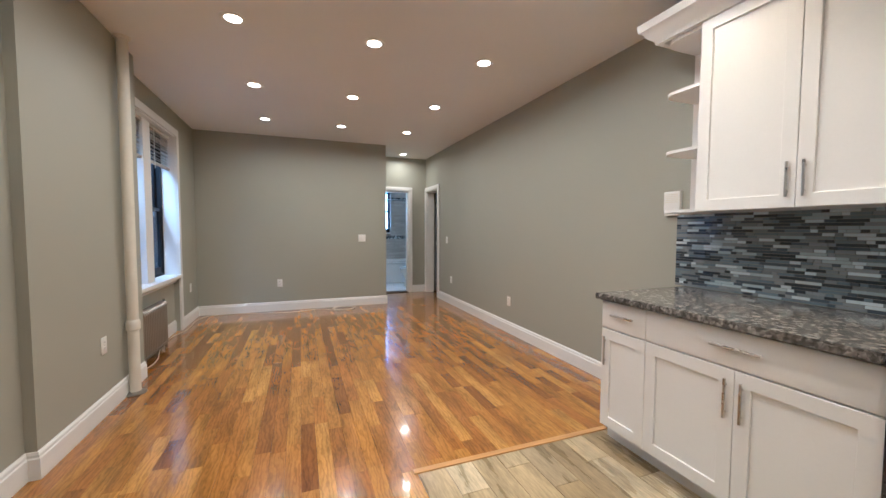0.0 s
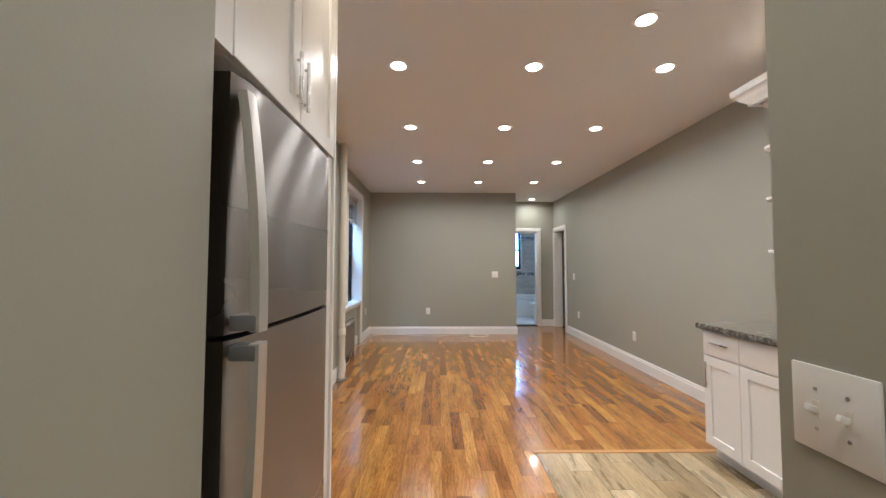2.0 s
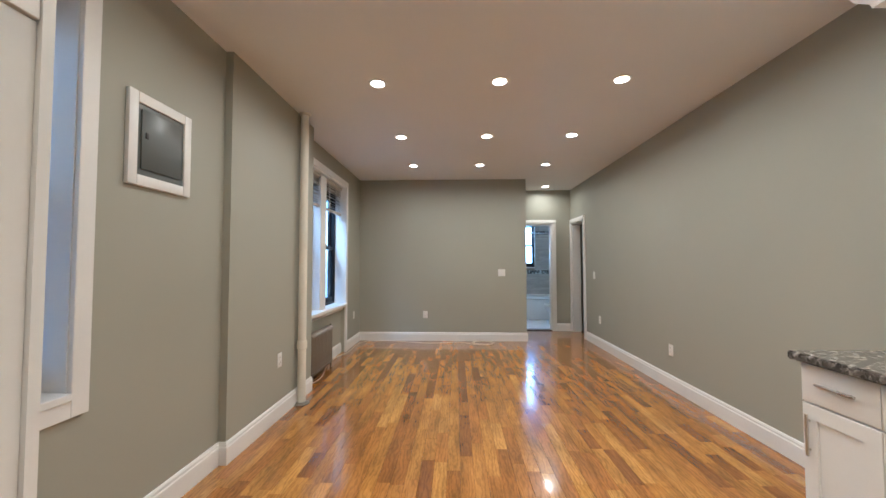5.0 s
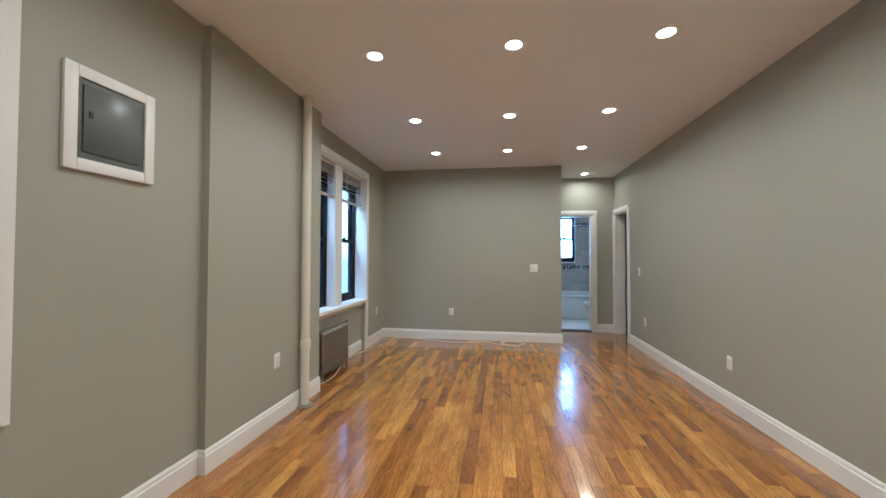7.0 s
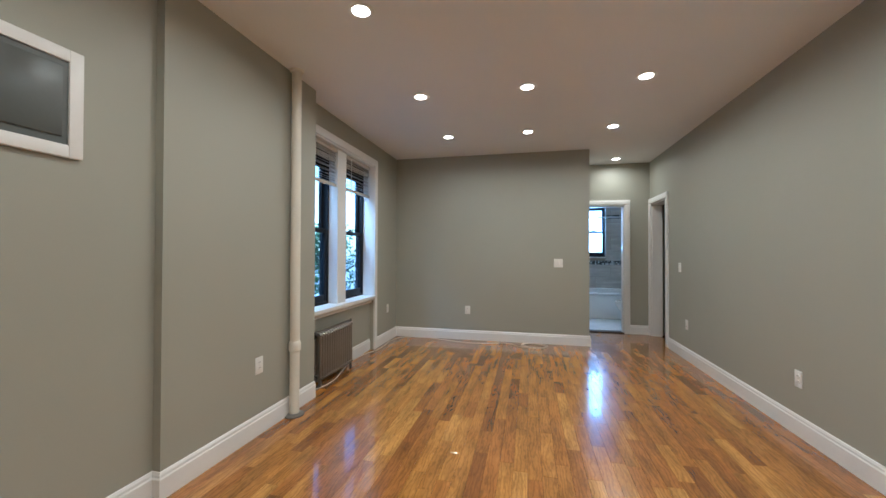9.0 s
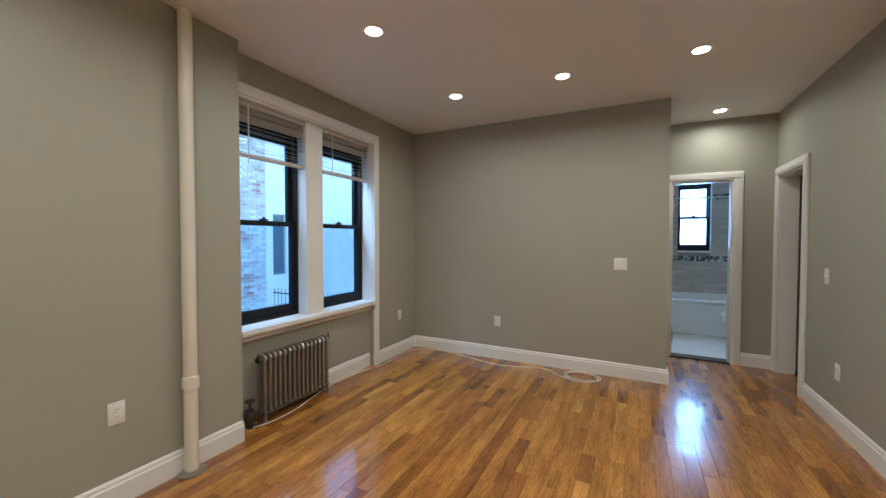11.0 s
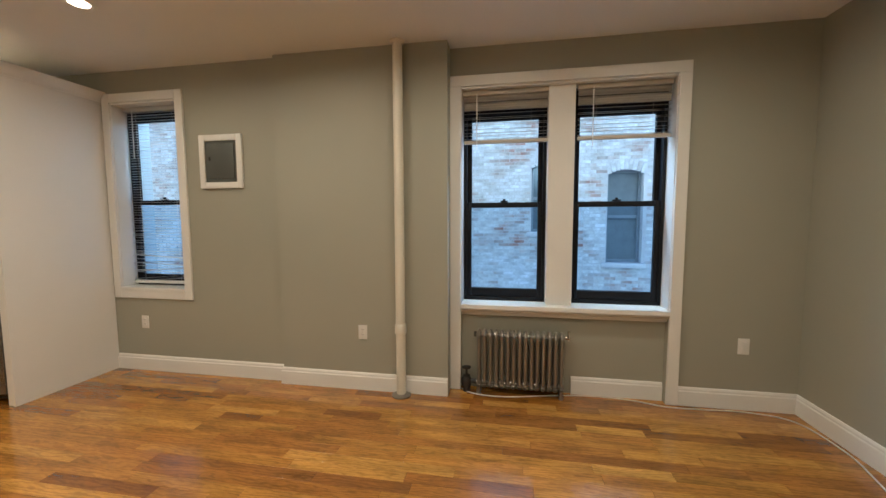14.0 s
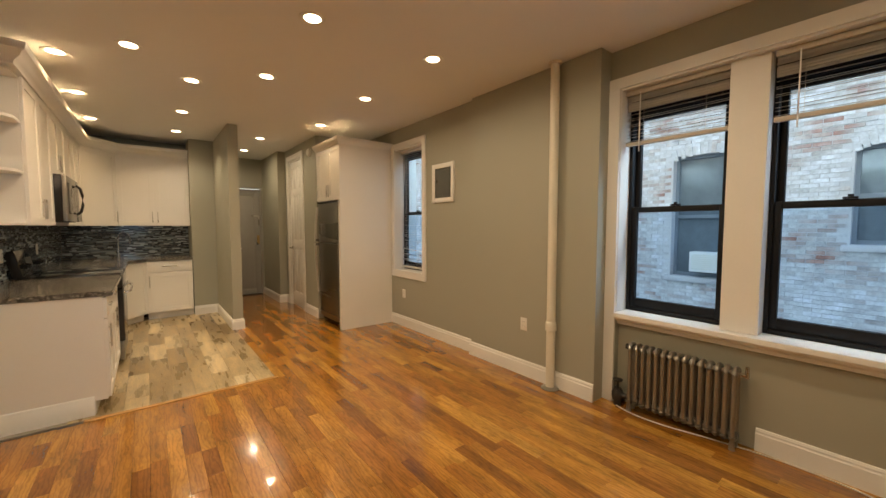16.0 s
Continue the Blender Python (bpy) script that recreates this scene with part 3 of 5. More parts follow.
box(b, 0.9, 2.6, 8.89, 8.91, 0.1, 0.5)
box(b, 0.88, 0.92, 8.9, 9.38, 0.1, 0.5)
box(b, 2.58, 2.62, 8.9, 9.38, 0.1, 0.5)
part("basin", b, TUB, tub)
rod = thing("shower_rod", (1.75, 8.9, 2.0), "chrome shower curtain rod over the bathtub", "curtain rod")
part("rod", cyl(B(), (0.8, 8.88, 1.98), (2.7, 8.88, 1.98), 0.012), CHROME, rod)
for x in (0.81, 2.69):
    part("flange", cyl(B(), (x - 0.008, 8.88, 1.98), (x + 0.008, 8.88, 1.98), 0.03), CHROME, rod)
toilet = thing("toilet", (2.3, 8.25, 0.008), "white porcelain toilet beside the bathtub", "toilet")
b = B()
lathe(b, [(0.12, 0.008), (0.12, 0.05), (0.105, 0.2), (0.18, 0.36), (0.19, 0.4), (0.17, 0.405)], Matrix.Translation((2.37, 8.25, 0)) @ Matrix.Diagonal((1.25, 1, 1, 1)))
part("bowl", b, TUB, toilet)
part("lid", lathe(B(), [(0.185, 0.408), (0.19, 0.42), (0.185, 0.432)], Matrix.Translation((2.37, 8.25, 0)) @ Matrix.Diagonal((1.25, 1, 1, 1))), TUB, toilet)
part("tank", box(B(), 2.5, 2.69, 8.03, 8.47, 0.38, 0.76, bevel=0.02), TUB, toilet)

# ---- main windows ----
structure("wall_window_niche", box(B(), -1.62, -1.42, 4.085, 5.635, 0, 0.675), WALL, "grey wall under the double window")
for k, (y0, y1) in enumerate(((4.09, 4.752), (4.948, 5.63))):
    sash_window("window_%d" % (k + 1), frame_x(-1.51, y0, 0.716), y1 - y0, 1.695, 0.794, "black double-hung window looking onto a brick wall", head=0.17)
structure("window_mullion", box(B(), -1.62, -1.405, 4.752, 4.948, 0.715, 2.42, bevel=0.004), WHITE, "white painted post between the two windows")
b = B()
box(b, -1.62, -1.325, 4.086, 5.634, 0.675, 0.715, bevel=0.006)
structure("window_sill", b, WHITE, "white painted sill of the double window")
structure("trim_window_apron", moulding(B(), [(-1.42, 4.086, 0.61), (-1.42, 5.634, 0.61)], [(0, 0), (0.03, 0.01), (0.034, 0.03), (0.06, 0.045), (0.064, 0.064), (0, 0.064)]), WHITE, "moulded apron under the sill")
b = B()
for a in ((4.0, 4.085, 0, 2.415), (5.635, 5.715, 0, 2.415), (4.0, 5.715, 2.415, 2.495)):
    box(b, -1.365, -1.341, *a, bevel=0.004)
structure("trim_window", b, WHITE, "white flat casing round the double window")
b = B()
box(b, -1.62, -1.363, 4.075, 4.089, 0.716, 2.414)
box(b, -1.62, -1.363, 5.631, 5.645, 0.716, 2.414)
box(b, -1.62, -1.363, 4.089, 5.631, 2.402, 2.416)
structure("trim_window_reveal", b, WHITE, "white painted window reveal")

# narrow window beside the refrigerator
sash_window("window_3", frame_x(-1.405, 0.93, 0.78), 0.68, 1.66, 0.78, "narrow black double-hung window behind a blind", stile=0.022, depth=0.032, head=0.09)
b = B()
for a in ((0.855, 0.93, 0.68, 2.515), (1.61, 1.685, 0.68, 2.515), (0.93, 1.61, 2.44, 2.515), (0.93, 1.61, 0.68, 0.75)):
    box(b, -1.265, -1.243, *a, bevel=0.004)
structure("trim_window_narrow", b, WHITE, "white flat casing round the narrow window")
b = B()
box(b, -1.62, -1.263, 0.92, 0.936, 0.78, 2.44)
box(b, -1.62, -1.263, 1.604, 1.62, 0.78, 2.44)
box(b, -1.62, -1.263, 0.936, 1.604, 2.424, 2.44)
structure("trim_window_narrow_reveal", b, WHITE, "white painted reveal of the narrow window")
structure("window_sill_narrow", box(B(), -1.62, -1.235, 0.932, 1.608, 0.75, 0.78, bevel=0.004), WHITE, "white sill of the narrow window")


def blind(name, x, y0, y1, top, closed, low, pitch, label, tilt, mat, sag=0.0):
    """A slatted blind: closed slats from the headrail down to closed, open ones down to low."""
    bl = thing(name, (x, (y0 + y1) / 2, low), label, "window blind", "window blinds")
    part("headrail", box(B(), x - 0.02, x + 0.02, y0, y1, top - 0.035, top, bevel=0.003), mat, bl)
    w = 0.0125
    r = random.Random(7)
    slat = B()
    prof = [(-w, -0.001), (-w / 2, 0.0012), (0, 0.002), (w / 2, 0.0012), (w, -0.001)]
    for side in (y0 + 0.005, y1 - 0.005):
        for px, pz in prof:
            slat.verts.new((px, side, pz))
    slat.verts.ensure_lookup_table()
    for k in range(4):
        slat.faces.new([slat.verts[i] for i in (k, k + 1, k + 6, k + 5)])
    bmesh.ops.solidify(slat, geom=slat.faces[:], thickness=0.0006)
    me = mesh_of("slat", slat, mat, 40)
    z = top - 0.045
    while z > low + 0.03:
        shut = z > closed
        at = Matrix.Translation((x, 0, z)) @ pose(0, 0, 0, r.uniform(-0.1, 0.1), 62 if shut else tilt + r.uniform(-3, 3), 0)
        if sag and z < low + 0.75:
            f = (low + 0.75 - z) / 0.75
            mid = (y0 + y1) / 2
            at = Matrix.Translation((x, mid, z)) @ pose(0, 0, 0, r.uniform(-5, 5) * f * sag, tilt + r.uniform(-25, 25) * f, 0) @ Matrix.Translation((0, -mid, 0))
        piece("slat", me, at, bl)
        z -= 0.015 if shut else pitch
    part("bottom_rail", box(B(), x - 0.016, x + 0.016, y0 + 0.003, y1 - 0.003, low, low + 0.028, bevel=0.004), mat, bl)
    for f in (0.2, 0.8):
        yy = y0 + (y1 - y0) * f
        part("ladder_cord", cyl(B(), (x + 0.012, yy, low + 0.02), (x + 0.012, yy, top - 0.03), 0.0012, 6), mat, bl)
    part("wand", cyl(B(), (x + 0.028, y0 + 0.11, top - 0.03), (x + 0.03, y0 + 0.11, top - 0.46), 0.004, 8), PLASTIC, bl, "clear plastic tilt wand")
    return bl


blind("window_blind", -1.435, 4.095, 4.755, 2.4, 2.255, 1.99, 0.024, "beige slatted blind drawn up halfway over the upper sash", 8, SLAT)
blind("window_blind", -1.435, 4.965, 5.625, 2.4, 2.255, 1.99, 0.024, "beige slatted blind drawn up halfway over the upper sash", 8, SLAT)
blind("window_blind", -1.375, 0.945, 1.595, 2.42, 2.4, 0.8, 0.024, "white slatted blind let down, its lowest slats bent", 6, SLAT_DARK, 1.0)

# ---- living room things ----
pipe = thing("heating_pipe", (-1.16, 3.635, 0), "cream painted heating riser from floor to ceiling", "pipe")
part("riser", cyl(B(), (-1.16, 3.635, 0), (-1.16, 3.635, T), 0.037, 24), CREAM, pipe)
part("coupling", lathe(B(), [(0.038, 0.5), (0.046, 0.505), (0.046, 0.555), (0.042, 0.575), (0.038, 0.58)], Matrix.Translation((-1.16, 3.635, 0))), CREAM, pipe)
part("floor_flange", lathe(B(), [(0.075, 0.001), (0.075, 0.008), (0.05, 0.016), (0.04, 0.02)], Matrix.Translation((-1.16, 3.635, 0))), SILVER, pipe, "dark metal floor flange")
part("ceiling_flange", lathe(B(), [(0.04, T - 0.02), (0.052, T - 0.014), (0.055, T - 0.001)], Matrix.Translation((-1.16, 3.635, 0))), CREAM, pipe)

rad = thing("radiator", (-1.335, 4.55, 0), "silver painted cast-iron column radiator under the window", "radiator")
NSEC, RY0, RY1 = 15, 4.215, 4.895
step = (RY1 - RY0) / NSEC
b = B()
for dx in (-0.032, 0.032):
    cyl(b, (dx, 0, 0.09), (dx, 0, 0.47), 0.0145, 12)
for z, s in ((0.475, 1), (0.085, -1)):
    arc = [(0.042 * math.cos(a), 0, z + s * 0.028 * math.sin(a)) for a in [math.pi * k / 8 for k in range(9)]]
    sweep(b, arc, 0.016, 10)
    box(b, -0.035, 0.035, -0.013, 0.013, z - 0.022, z + 0.018, bevel=0.008)
    cyl(b, (0, -step / 2, z), (0, step / 2, z), 0.019, 12)
me = mesh_of("radiator_section", b, SILVER, 50)
for k in range(NSEC):
    piece("radiator_section", me, Matrix.Translation((-1.33, RY0 + step * (k + 0.5), 0)), rad)
for k in (0, NSEC - 1):
    y = RY0 + step * (k + 0.5)
    for dx in (-0.032, 0.032):
        part("foot", cyl(B(), (-1.33 + dx, y, 0.0), (-1.33 + dx, y, 0.09), 0.017, 10, 0.012), SILVER, rad)
b = B()
cyl(b, (-1.33, RY0 - 0.001, 0.085), (-1.33, 4.14, 0.085), 0.02)
cyl(b, (-1.33, 4.135, 0.0), (-1.33, 4.135, 0.13), 0.028)
lathe(b, [(0.035, 0.04), (0.042, 0.07), (0.042, 0.1), (0.03, 0.12)], Matrix.Translation((-1.33, 4.135, 0)))
cyl(b, (-1.33, 4.135, 0.13), (-1.33, 4.135, 0.19), 0.009)
part("valve", b, IRON, rad, "dark metal steam valve")
part("valve_wheel", lathe(B(), [(0.01, 0.185), (0.034, 0.19), (0.036, 0.2), (0.02, 0.206)], Matrix.Translation((-1.33, 4.135, 0))), IRON, rad)
b = B()
cyl(b, (-1.33, RY1, 0.475), (-1.33, RY1 + 0.03, 0.475), 0.012)
cyl(b, (-1.33, RY1 + 0.03, 0.46), (-1.33, RY1 + 0.03, 0.53), 0.013, 14, 0.01)
part("air_vent", b, NICKEL, rad, "nickel air vent")
part("end_plug", cyl(B(), (-1.33, RY0 - 0.02, 0.475), (-1.33, RY0, 0.475), 0.022, 8), IRON, rad)

CABLE = [(-1.36, 4.09), (-1.3, 4.15), (-1.26, 4.3), (-1.27, 4.5), (-1.33, 4.75), (-1.38, 5.05), (-1.37, 5.37), (-1.3, 5.62), (-1.3, 5.87), (-1.31, 6.15), (-1.22, 6.4), (-0.9, 6.45), (-0.64, 6.4), (-0.26, 6.29), (-0.03, 6.3), (0.3, 6.38), (0.47, 6.27), (0.56, 6.2)]


def smooth_path(pts, n=6):
    res = []
    p = [Vector((*a, 0)) for a in pts]
    for k in range(len(p) - 1):
        a, b_, c, d = p[max(k - 1, 0)], p[k], p[k + 1], p[min(k + 2, len(p) - 1)]
        for j in range(n):
            u = j / n
            res.append(0.5 * ((2 * b_) + (c - a) * u + (2 * a - 5 * b_ + 4 * c - d) * u * u + (3 * b_ - a - 3 * c + d) * u ** 3))
    return res + [p[-1]]


cab = thing("floor_cable", (0, 6.3, 0), "loose white coaxial cable along the baseboard, its end coiled", "cable")
part("cable_run", sweep(B(), [(p.x, p.y, 0.0045) for p in smooth_path(CABLE)], 0.0042), CORD, cab)
b = B()
coil = []
for k in range(3 * 24 + 1):
    a = 2 * math.pi * k / 24 + 3.4
    r = 0.15 + 0.012 * math.sin(k * 0.37)
    coil.append((0.7 + r * 1.1 * math.cos(a) + 0.004 * k / 24, 6.3 + r * 0.8 * math.sin(a), 0.0045 + 0.006 * k / 24))
sweep(b, coil, 0.0042)
part("cable_coil", b, CORD, cab)


def wall_plate(name, m, w, h, kind, label, category):
    """A cover plate in the frame of m: x across, z up, its face towards -y."""
    pl = thing(name, m.translation, label, category, "electrical plates")
    part("cover_plate", box(B(), -w / 2, w / 2, -0.006, 0, -h / 2, h / 2, m, 0.003), PLASTIC, pl)
    if kind == "outlet":
        for z in (-0.02, 0.02):
            s = part("socket", lathe(B(), [(0.017, 0.0), (0.017, 0.0025), (0.015, 0.003)], m @ pose(0, -0.0055, z, 90)), PLASTIC, pl)
            for dx in (-0.006, 0.006):
                part("slot", box(B(), dx - 0.001, dx + 0.001, -0.0095, -0.0085, z - 0.001, z + 0.007, m), DARKHOLE, s)
        part("screw", cyl(B(), m @ Vector((0, -0.006, 0)), m @ Vector((0, -0.0075, 0)), 0.003, 8), NICKEL, pl)
    elif kind == "toggle":
        for dx in ((-0.023, 0.023) if w > 0.1 else (0,)):
            sw = part("switch_slot", box(B(), dx - 0.005, dx + 0.005, -0.0068, -0.0055, -0.012, 0.012, m), CREAM, pl)
            part("toggle", box(B(), dx - 0.0035, dx + 0.0035, -0.022, -0.006, -0.009, 0.001, m @ pose(0, 0, 0, -20), 0.0015), PLASTIC, sw)
            for z in (-0.03, 0.03):
                part("screw", cyl(B(), m @ Vector((dx, -0.006, z)), m @ Vector((dx, -0.0072, z)), 0.003, 8), NICKEL, pl)
    else:
        part("rocker", box(B(), -0.016, 0.016, -0.01, -0.004, -0.033, 0.033, m, 0.002), PLASTIC, pl)
    return pl


OUT = "white duplex outlet plate low on the grey wall"
wall_plate("wall_outlet", frame_x(-1.265, 1.15, 0.455), 0.075, 0.118, "outlet", OUT, "outlet")
wall_plate("wall_outlet", frame_x(-1.215, 3.3, 0.48), 0.075, 0.118, "outlet", OUT, "outlet")
wall_plate("wall_outlet", frame_x(-1.365, 6.14, 0.47), 0.075, 0.118, "rocker", "white cover plate near the room corner", "outlet")
wall_plate("wall_outlet", pose(-0.25, 6.5, 0.435), 0.075, 0.118, "outlet", OUT, "outlet")
wall_plate("light_switch", pose(1.03, 6.5, 1.135), 0.118, 0.118, "rocker", "white double switch plate on the end wall", "light switch")
wall_plate("wall_outlet", frame_x(2.48, 4.15, 0.395, -1), 0.075, 0.118, "outlet", OUT, "outlet")
wall_plate("wall_outlet", frame_x(2.48, 6.07, 0.42, -1), 0.075, 0.118, "outlet", OUT, "outlet")
wall_plate("light_switch", frame_x(2.48, 6.28, 1.1, -1), 0.075, 0.118, "toggle", "white switch plate beside the doorway", "light switch")
wall_plate("light_switch", frame_x(0.52, -0.172, 1.08, -1), 0.125, 0.13, "toggle", "white double toggle switch plate on the dividing wall", "light switch")

ep = thing("breaker_panel", (-1.265, 2.035, 1.66), "grey circuit-breaker panel in a white wooden surround", "breaker panel")
b = B()
for a in ((1.83, 1.882, 1.665, 2.118), (2.188, 2.24, 1.665, 2.118), (1.882, 2.188, 2.066, 2.118), (1.882, 2.188, 1.665, 1.717)):
    box(b, -1.265, -1.243, *a, bevel=0.004)
part("surround", b, WHITE, ep, "white wooden surround")
part("panel_cover", box(B(), -1.265, -1.253, 1.882, 2.188, 1.717, 2.066), PANEL_GREY, ep)
dr = part("panel_door", box(B(), -1.253, -1.245, 1.905, 2.165, 1.748, 2.04, bevel=0.003), PANEL_GREY, ep)
part("latch", box(B(), -1.245, -1.24, 1.925, 1.94, 1.9, 1.93, bevel=0.001), IRON, dr)

# ---- downlights ----
first = None
for x, y in LAMPS:
    if first is None:
        first = thing("downlight", (x, y, T), "round recessed ceiling downlight, switched on", "downlight", "ceiling downlights")
        m = Matrix.Translation((x, y, T))
        ring = B()
        prof = [(0.05, -0.001), (0.066, -0.006), (0.08, -0.005), (0.084, 0.0)]
        rings = [[ring.verts.new(m @ Vector((r * math.cos(2 * math.pi * k / 32), r * math.sin(2 * math.pi * k / 32), z))) for k in range(32)] for r, z in prof]
        for a, c in zip(rings, rings[1:]):
            for k in range(32):
                ring.faces.new((a[k], a[(k + 1) % 32], c[(k + 1) % 32], c[k]))
        part("trim_ring", ring, PLASTIC, first)
        part("diffuser", lathe(B(), [(0.052, -0.003), (0.03, -0.0045)], m, 32), DIFFUSER, first, "glowing warm white diffuser")
    else:
        copy_thing(first, Matrix.Translation((x, y, T)))


# ---- kitchen ----
def bar_handle(name, m, u, v, length, upright, parent):
    """A bar pull in the frame of m: x across, y outwards negative, z up."""
    h = B()
    d = Vector((0, 0, length / 2)) if upright else Vector((length / 2, 0, 0))
    c = Vector((u, -0.032, v))
    cyl(h, m @ (c - d), m @ (c + d), 0.006, 12)
    for s in (-0.7, 0.7):
        cyl(h, m @ (c + d * s), m @ (c + d * s + Vector((0, 0.033, 0))), 0.0045, 10)
    return part(name, h, NICKEL, parent, "brushed nickel bar handle")


def shaker(name, m, u0, u1, v0, v1, parent, handle=None, rail=0.06):
    """A shaker front: a frame proud of its panel."""
    b_ = B()
    g = 0.0015
    u0, u1, v0, v1 = u0 + g, u1 - g, v0 + g, v1 - g
    if v1 - v0 < 0.2:
        box(b_, u0, u1, -0.019, 0, v0, v1, m, 0.002)
    else:
        def ring(x0, x1, z0, z1, y):
            return [b_.verts.new(m @ Vector(p)) for p in ((x0, y, z0), (x1, y, z0), (x1, y, z1), (x0, y, z1))]
        e, c = 0.0015, rail + 0.0015
        rings = [ring(u0, u1, v0, v1, 0), ring(u0, u1, v0, v1, -0.0175), ring(u0 + e, u1 - e, v0 + e, v1 - e, -0.019),
                 ring(u0 + rail, u1 - rail, v0 + rail, v1 - rail, -0.019), ring(u0 + c, u1 - c, v0 + c, v1 - c, -0.0175), ring(u0 + c, u1 - c, v0 + c, v1 - c, -0.009)]
        for p, q in zip(rings, rings[1:]):
            for k in range(4):
                b_.faces.new((p[k], p[(k + 1) % 4], q[(k + 1) % 4], q[k]))
        b_.faces.new(rings[0][::-1])
        b_.faces.new(rings[-1])
    d = part(name, b_, CABINET, parent)
    if handle:
        bar_handle("handle", m, *handle, d)
    return d


def base_unit(m, u0, u1, label, doors, drawer=True, depth=0.62, side=True):
    """A base cabinet in the frame of m; doors: list of handle sides ('l', 'r')."""
    at = m @ Vector(((u0 + u1) / 2, depth / 2, 0))
    c = thing("base_cabinet", at, label, "kitchen cabinet", "kitchen base cabinets")
    b_ = B()
    box(b_, u0 + 0.001, u1 - 0.001, 0.001, depth, 0.105, 0.872, m)
    part("body", b_, CABINET, c)
    part("toe_kick", box(B(), u0, u1, 0.07, depth, 0.0045, 0.104, m), CABINET, c)
    top = 0.7 if drawer else 0.865
    if drawer:
        shaker("drawer_front", m, u0, u1, 0.705, 0.865, c, ((u0 + u1) / 2, 0.79, min(0.2, (u1 - u0) * 0.5), False))
    n = len(doors)
    for k, s in enumerate(doors):
        a, e = u0 + (u1 - u0) * k / n, u0 + (u1 - u0) * (k + 1) / n
        shaker("door", m, a, e, 0.112, top, c, (a + 0.032 if s == "l" else e - 0.032, top - 0.13, 0.17, True) if s else None)
    return c


def wall_unit(m, u0, u1, v0, v1, label, doors, depth=0.33):
    at = m @ Vector(((u0 + u1) / 2, depth / 2, v0))
    c = thing("wall_cabinet", at, label, "kitchen cabinet", "kitchen wall cabinets")
    part("body", box(B(), u0 + 0.001, u1 - 0.001, 0.001, depth, v0, v1, m), CABINET, c)
    n = len(doors)
    for k, s in enumerate(doors):
        a, e = u0 + (u1 - u0) * k / n, u0 + (u1 - u0) * (k + 1) / n
        shaker("door", m, a, e, v0, v1, c, (a + 0.032 if s == "l" else e - 0.032, v0 + 0.13, 0.16, True) if s else None)
    return c


# east run: local x runs towards the south, from the open end at y = 1.85
EB = Matrix(((0, 1, 0, 1.77), (-1, 0, 0, 1.85), (0, 0, 1, 0), (0, 0, 0, 1)))
EU = Matrix(((0, 1, 0, 2.17), (-1, 0, 0, 1.85), (0, 0, 1, 0), (0, 0, 0, 1)))
end = base_unit(EB, 0.0, 0.305, "white shaker base cabinet with one drawer and a narrow door", ["l"], depth=0.7)
b = B()
box(b, 1.77, 2.479, 1.851, 1.862, 0.105, 0.872)
box(b, 1.845, 2.479, 1.851, 1.862, 0.0045, 0.105)
part("end_panel", b, CABINET, end, "plain white end panel")
b = moulding(B(), [(2.479, 1.862, 0), (1.845, 1.862, 0)], BASE)
part("plinth_board", b, WHITE, end, "white moulded baseboard")
base_unit(EB, 0.305, 1.18, "white shaker base cabinet with a wide drawer over two doors", ["r", "l"], depth=0.7)
base_unit(EB, 1.95, 2.95, "white shaker base cabinet beyond the stove", ["l", "r"], depth=0.7)
# south run and diagonal corner
SB = Matrix(((-1, 0, 0, 1.53), (0, -1, 0, -1.4), (0, 0, 1, 0), (0, 0, 0, 1)))
base_unit(SB, 0.0, 0.56, "white shaker base cabinet with one drawer and one door", ["l"], depth=0.595)
dv = Vector((1.53 - 1.77, -1.4 - -1.12, 0))
dl = dv.length
dx_, dn = dv / dl, Vector((-dv.y, dv.x, 0)) / dl
DB = Matrix(((dx_.x, dn.x, 0, 1.77), (dx_.y, dn.y, 0, -1.12), (0, 0, 1, 0), (0, 0, 0, 1)))
base_unit(DB, 0.0, dl, "white diagonal corner base cabinet with one door", [""], drawer=False, depth=0.4)

wall_unit(EU, 0.26, 1.18, 1.39, 2.43, "white shaker wall cabinet with two tall doors", ["r", "l"], 0.308)
wall_unit(EU, 1.18, 1.94, 1.86, 2.43, "short white shaker cabinet over the microwave", ["r", "l"], 0.308)
wall_unit(EU, 1.94, 3.1, 1.39, 2.43, "white shaker wall cabinet with three doors", ["r", "r", "l"], 0.308)
SU = Matrix(((-1, 0, 0, 1.83), (0, -1, 0, -1.67), (0, 0, 1, 0), (0, 0, 0, 1)))
wall_unit(SU, 0.0, 0.87, 1.39, 2.43, "white shaker wall cabinet with two doors over the sink", ["r", "l"])
dv = Vector((1.83 - 2.17, -1.67 - -1.25, 0))
dl = dv.length
dx_, dn = dv / dl, Vector((-dv.y, dv.x, 0)) / dl
DU = Matrix(((dx_.x, dn.x, 0, 2.17), (dx_.y, dn.y, 0, -1.25), (0, 0, 1, 0), (0, 0, 0, 1)))
wall_unit(DU, 0.0, dl, 1.39, 2.43, "white diagonal corner wall cabinet with one door", ["r"], 0.3)

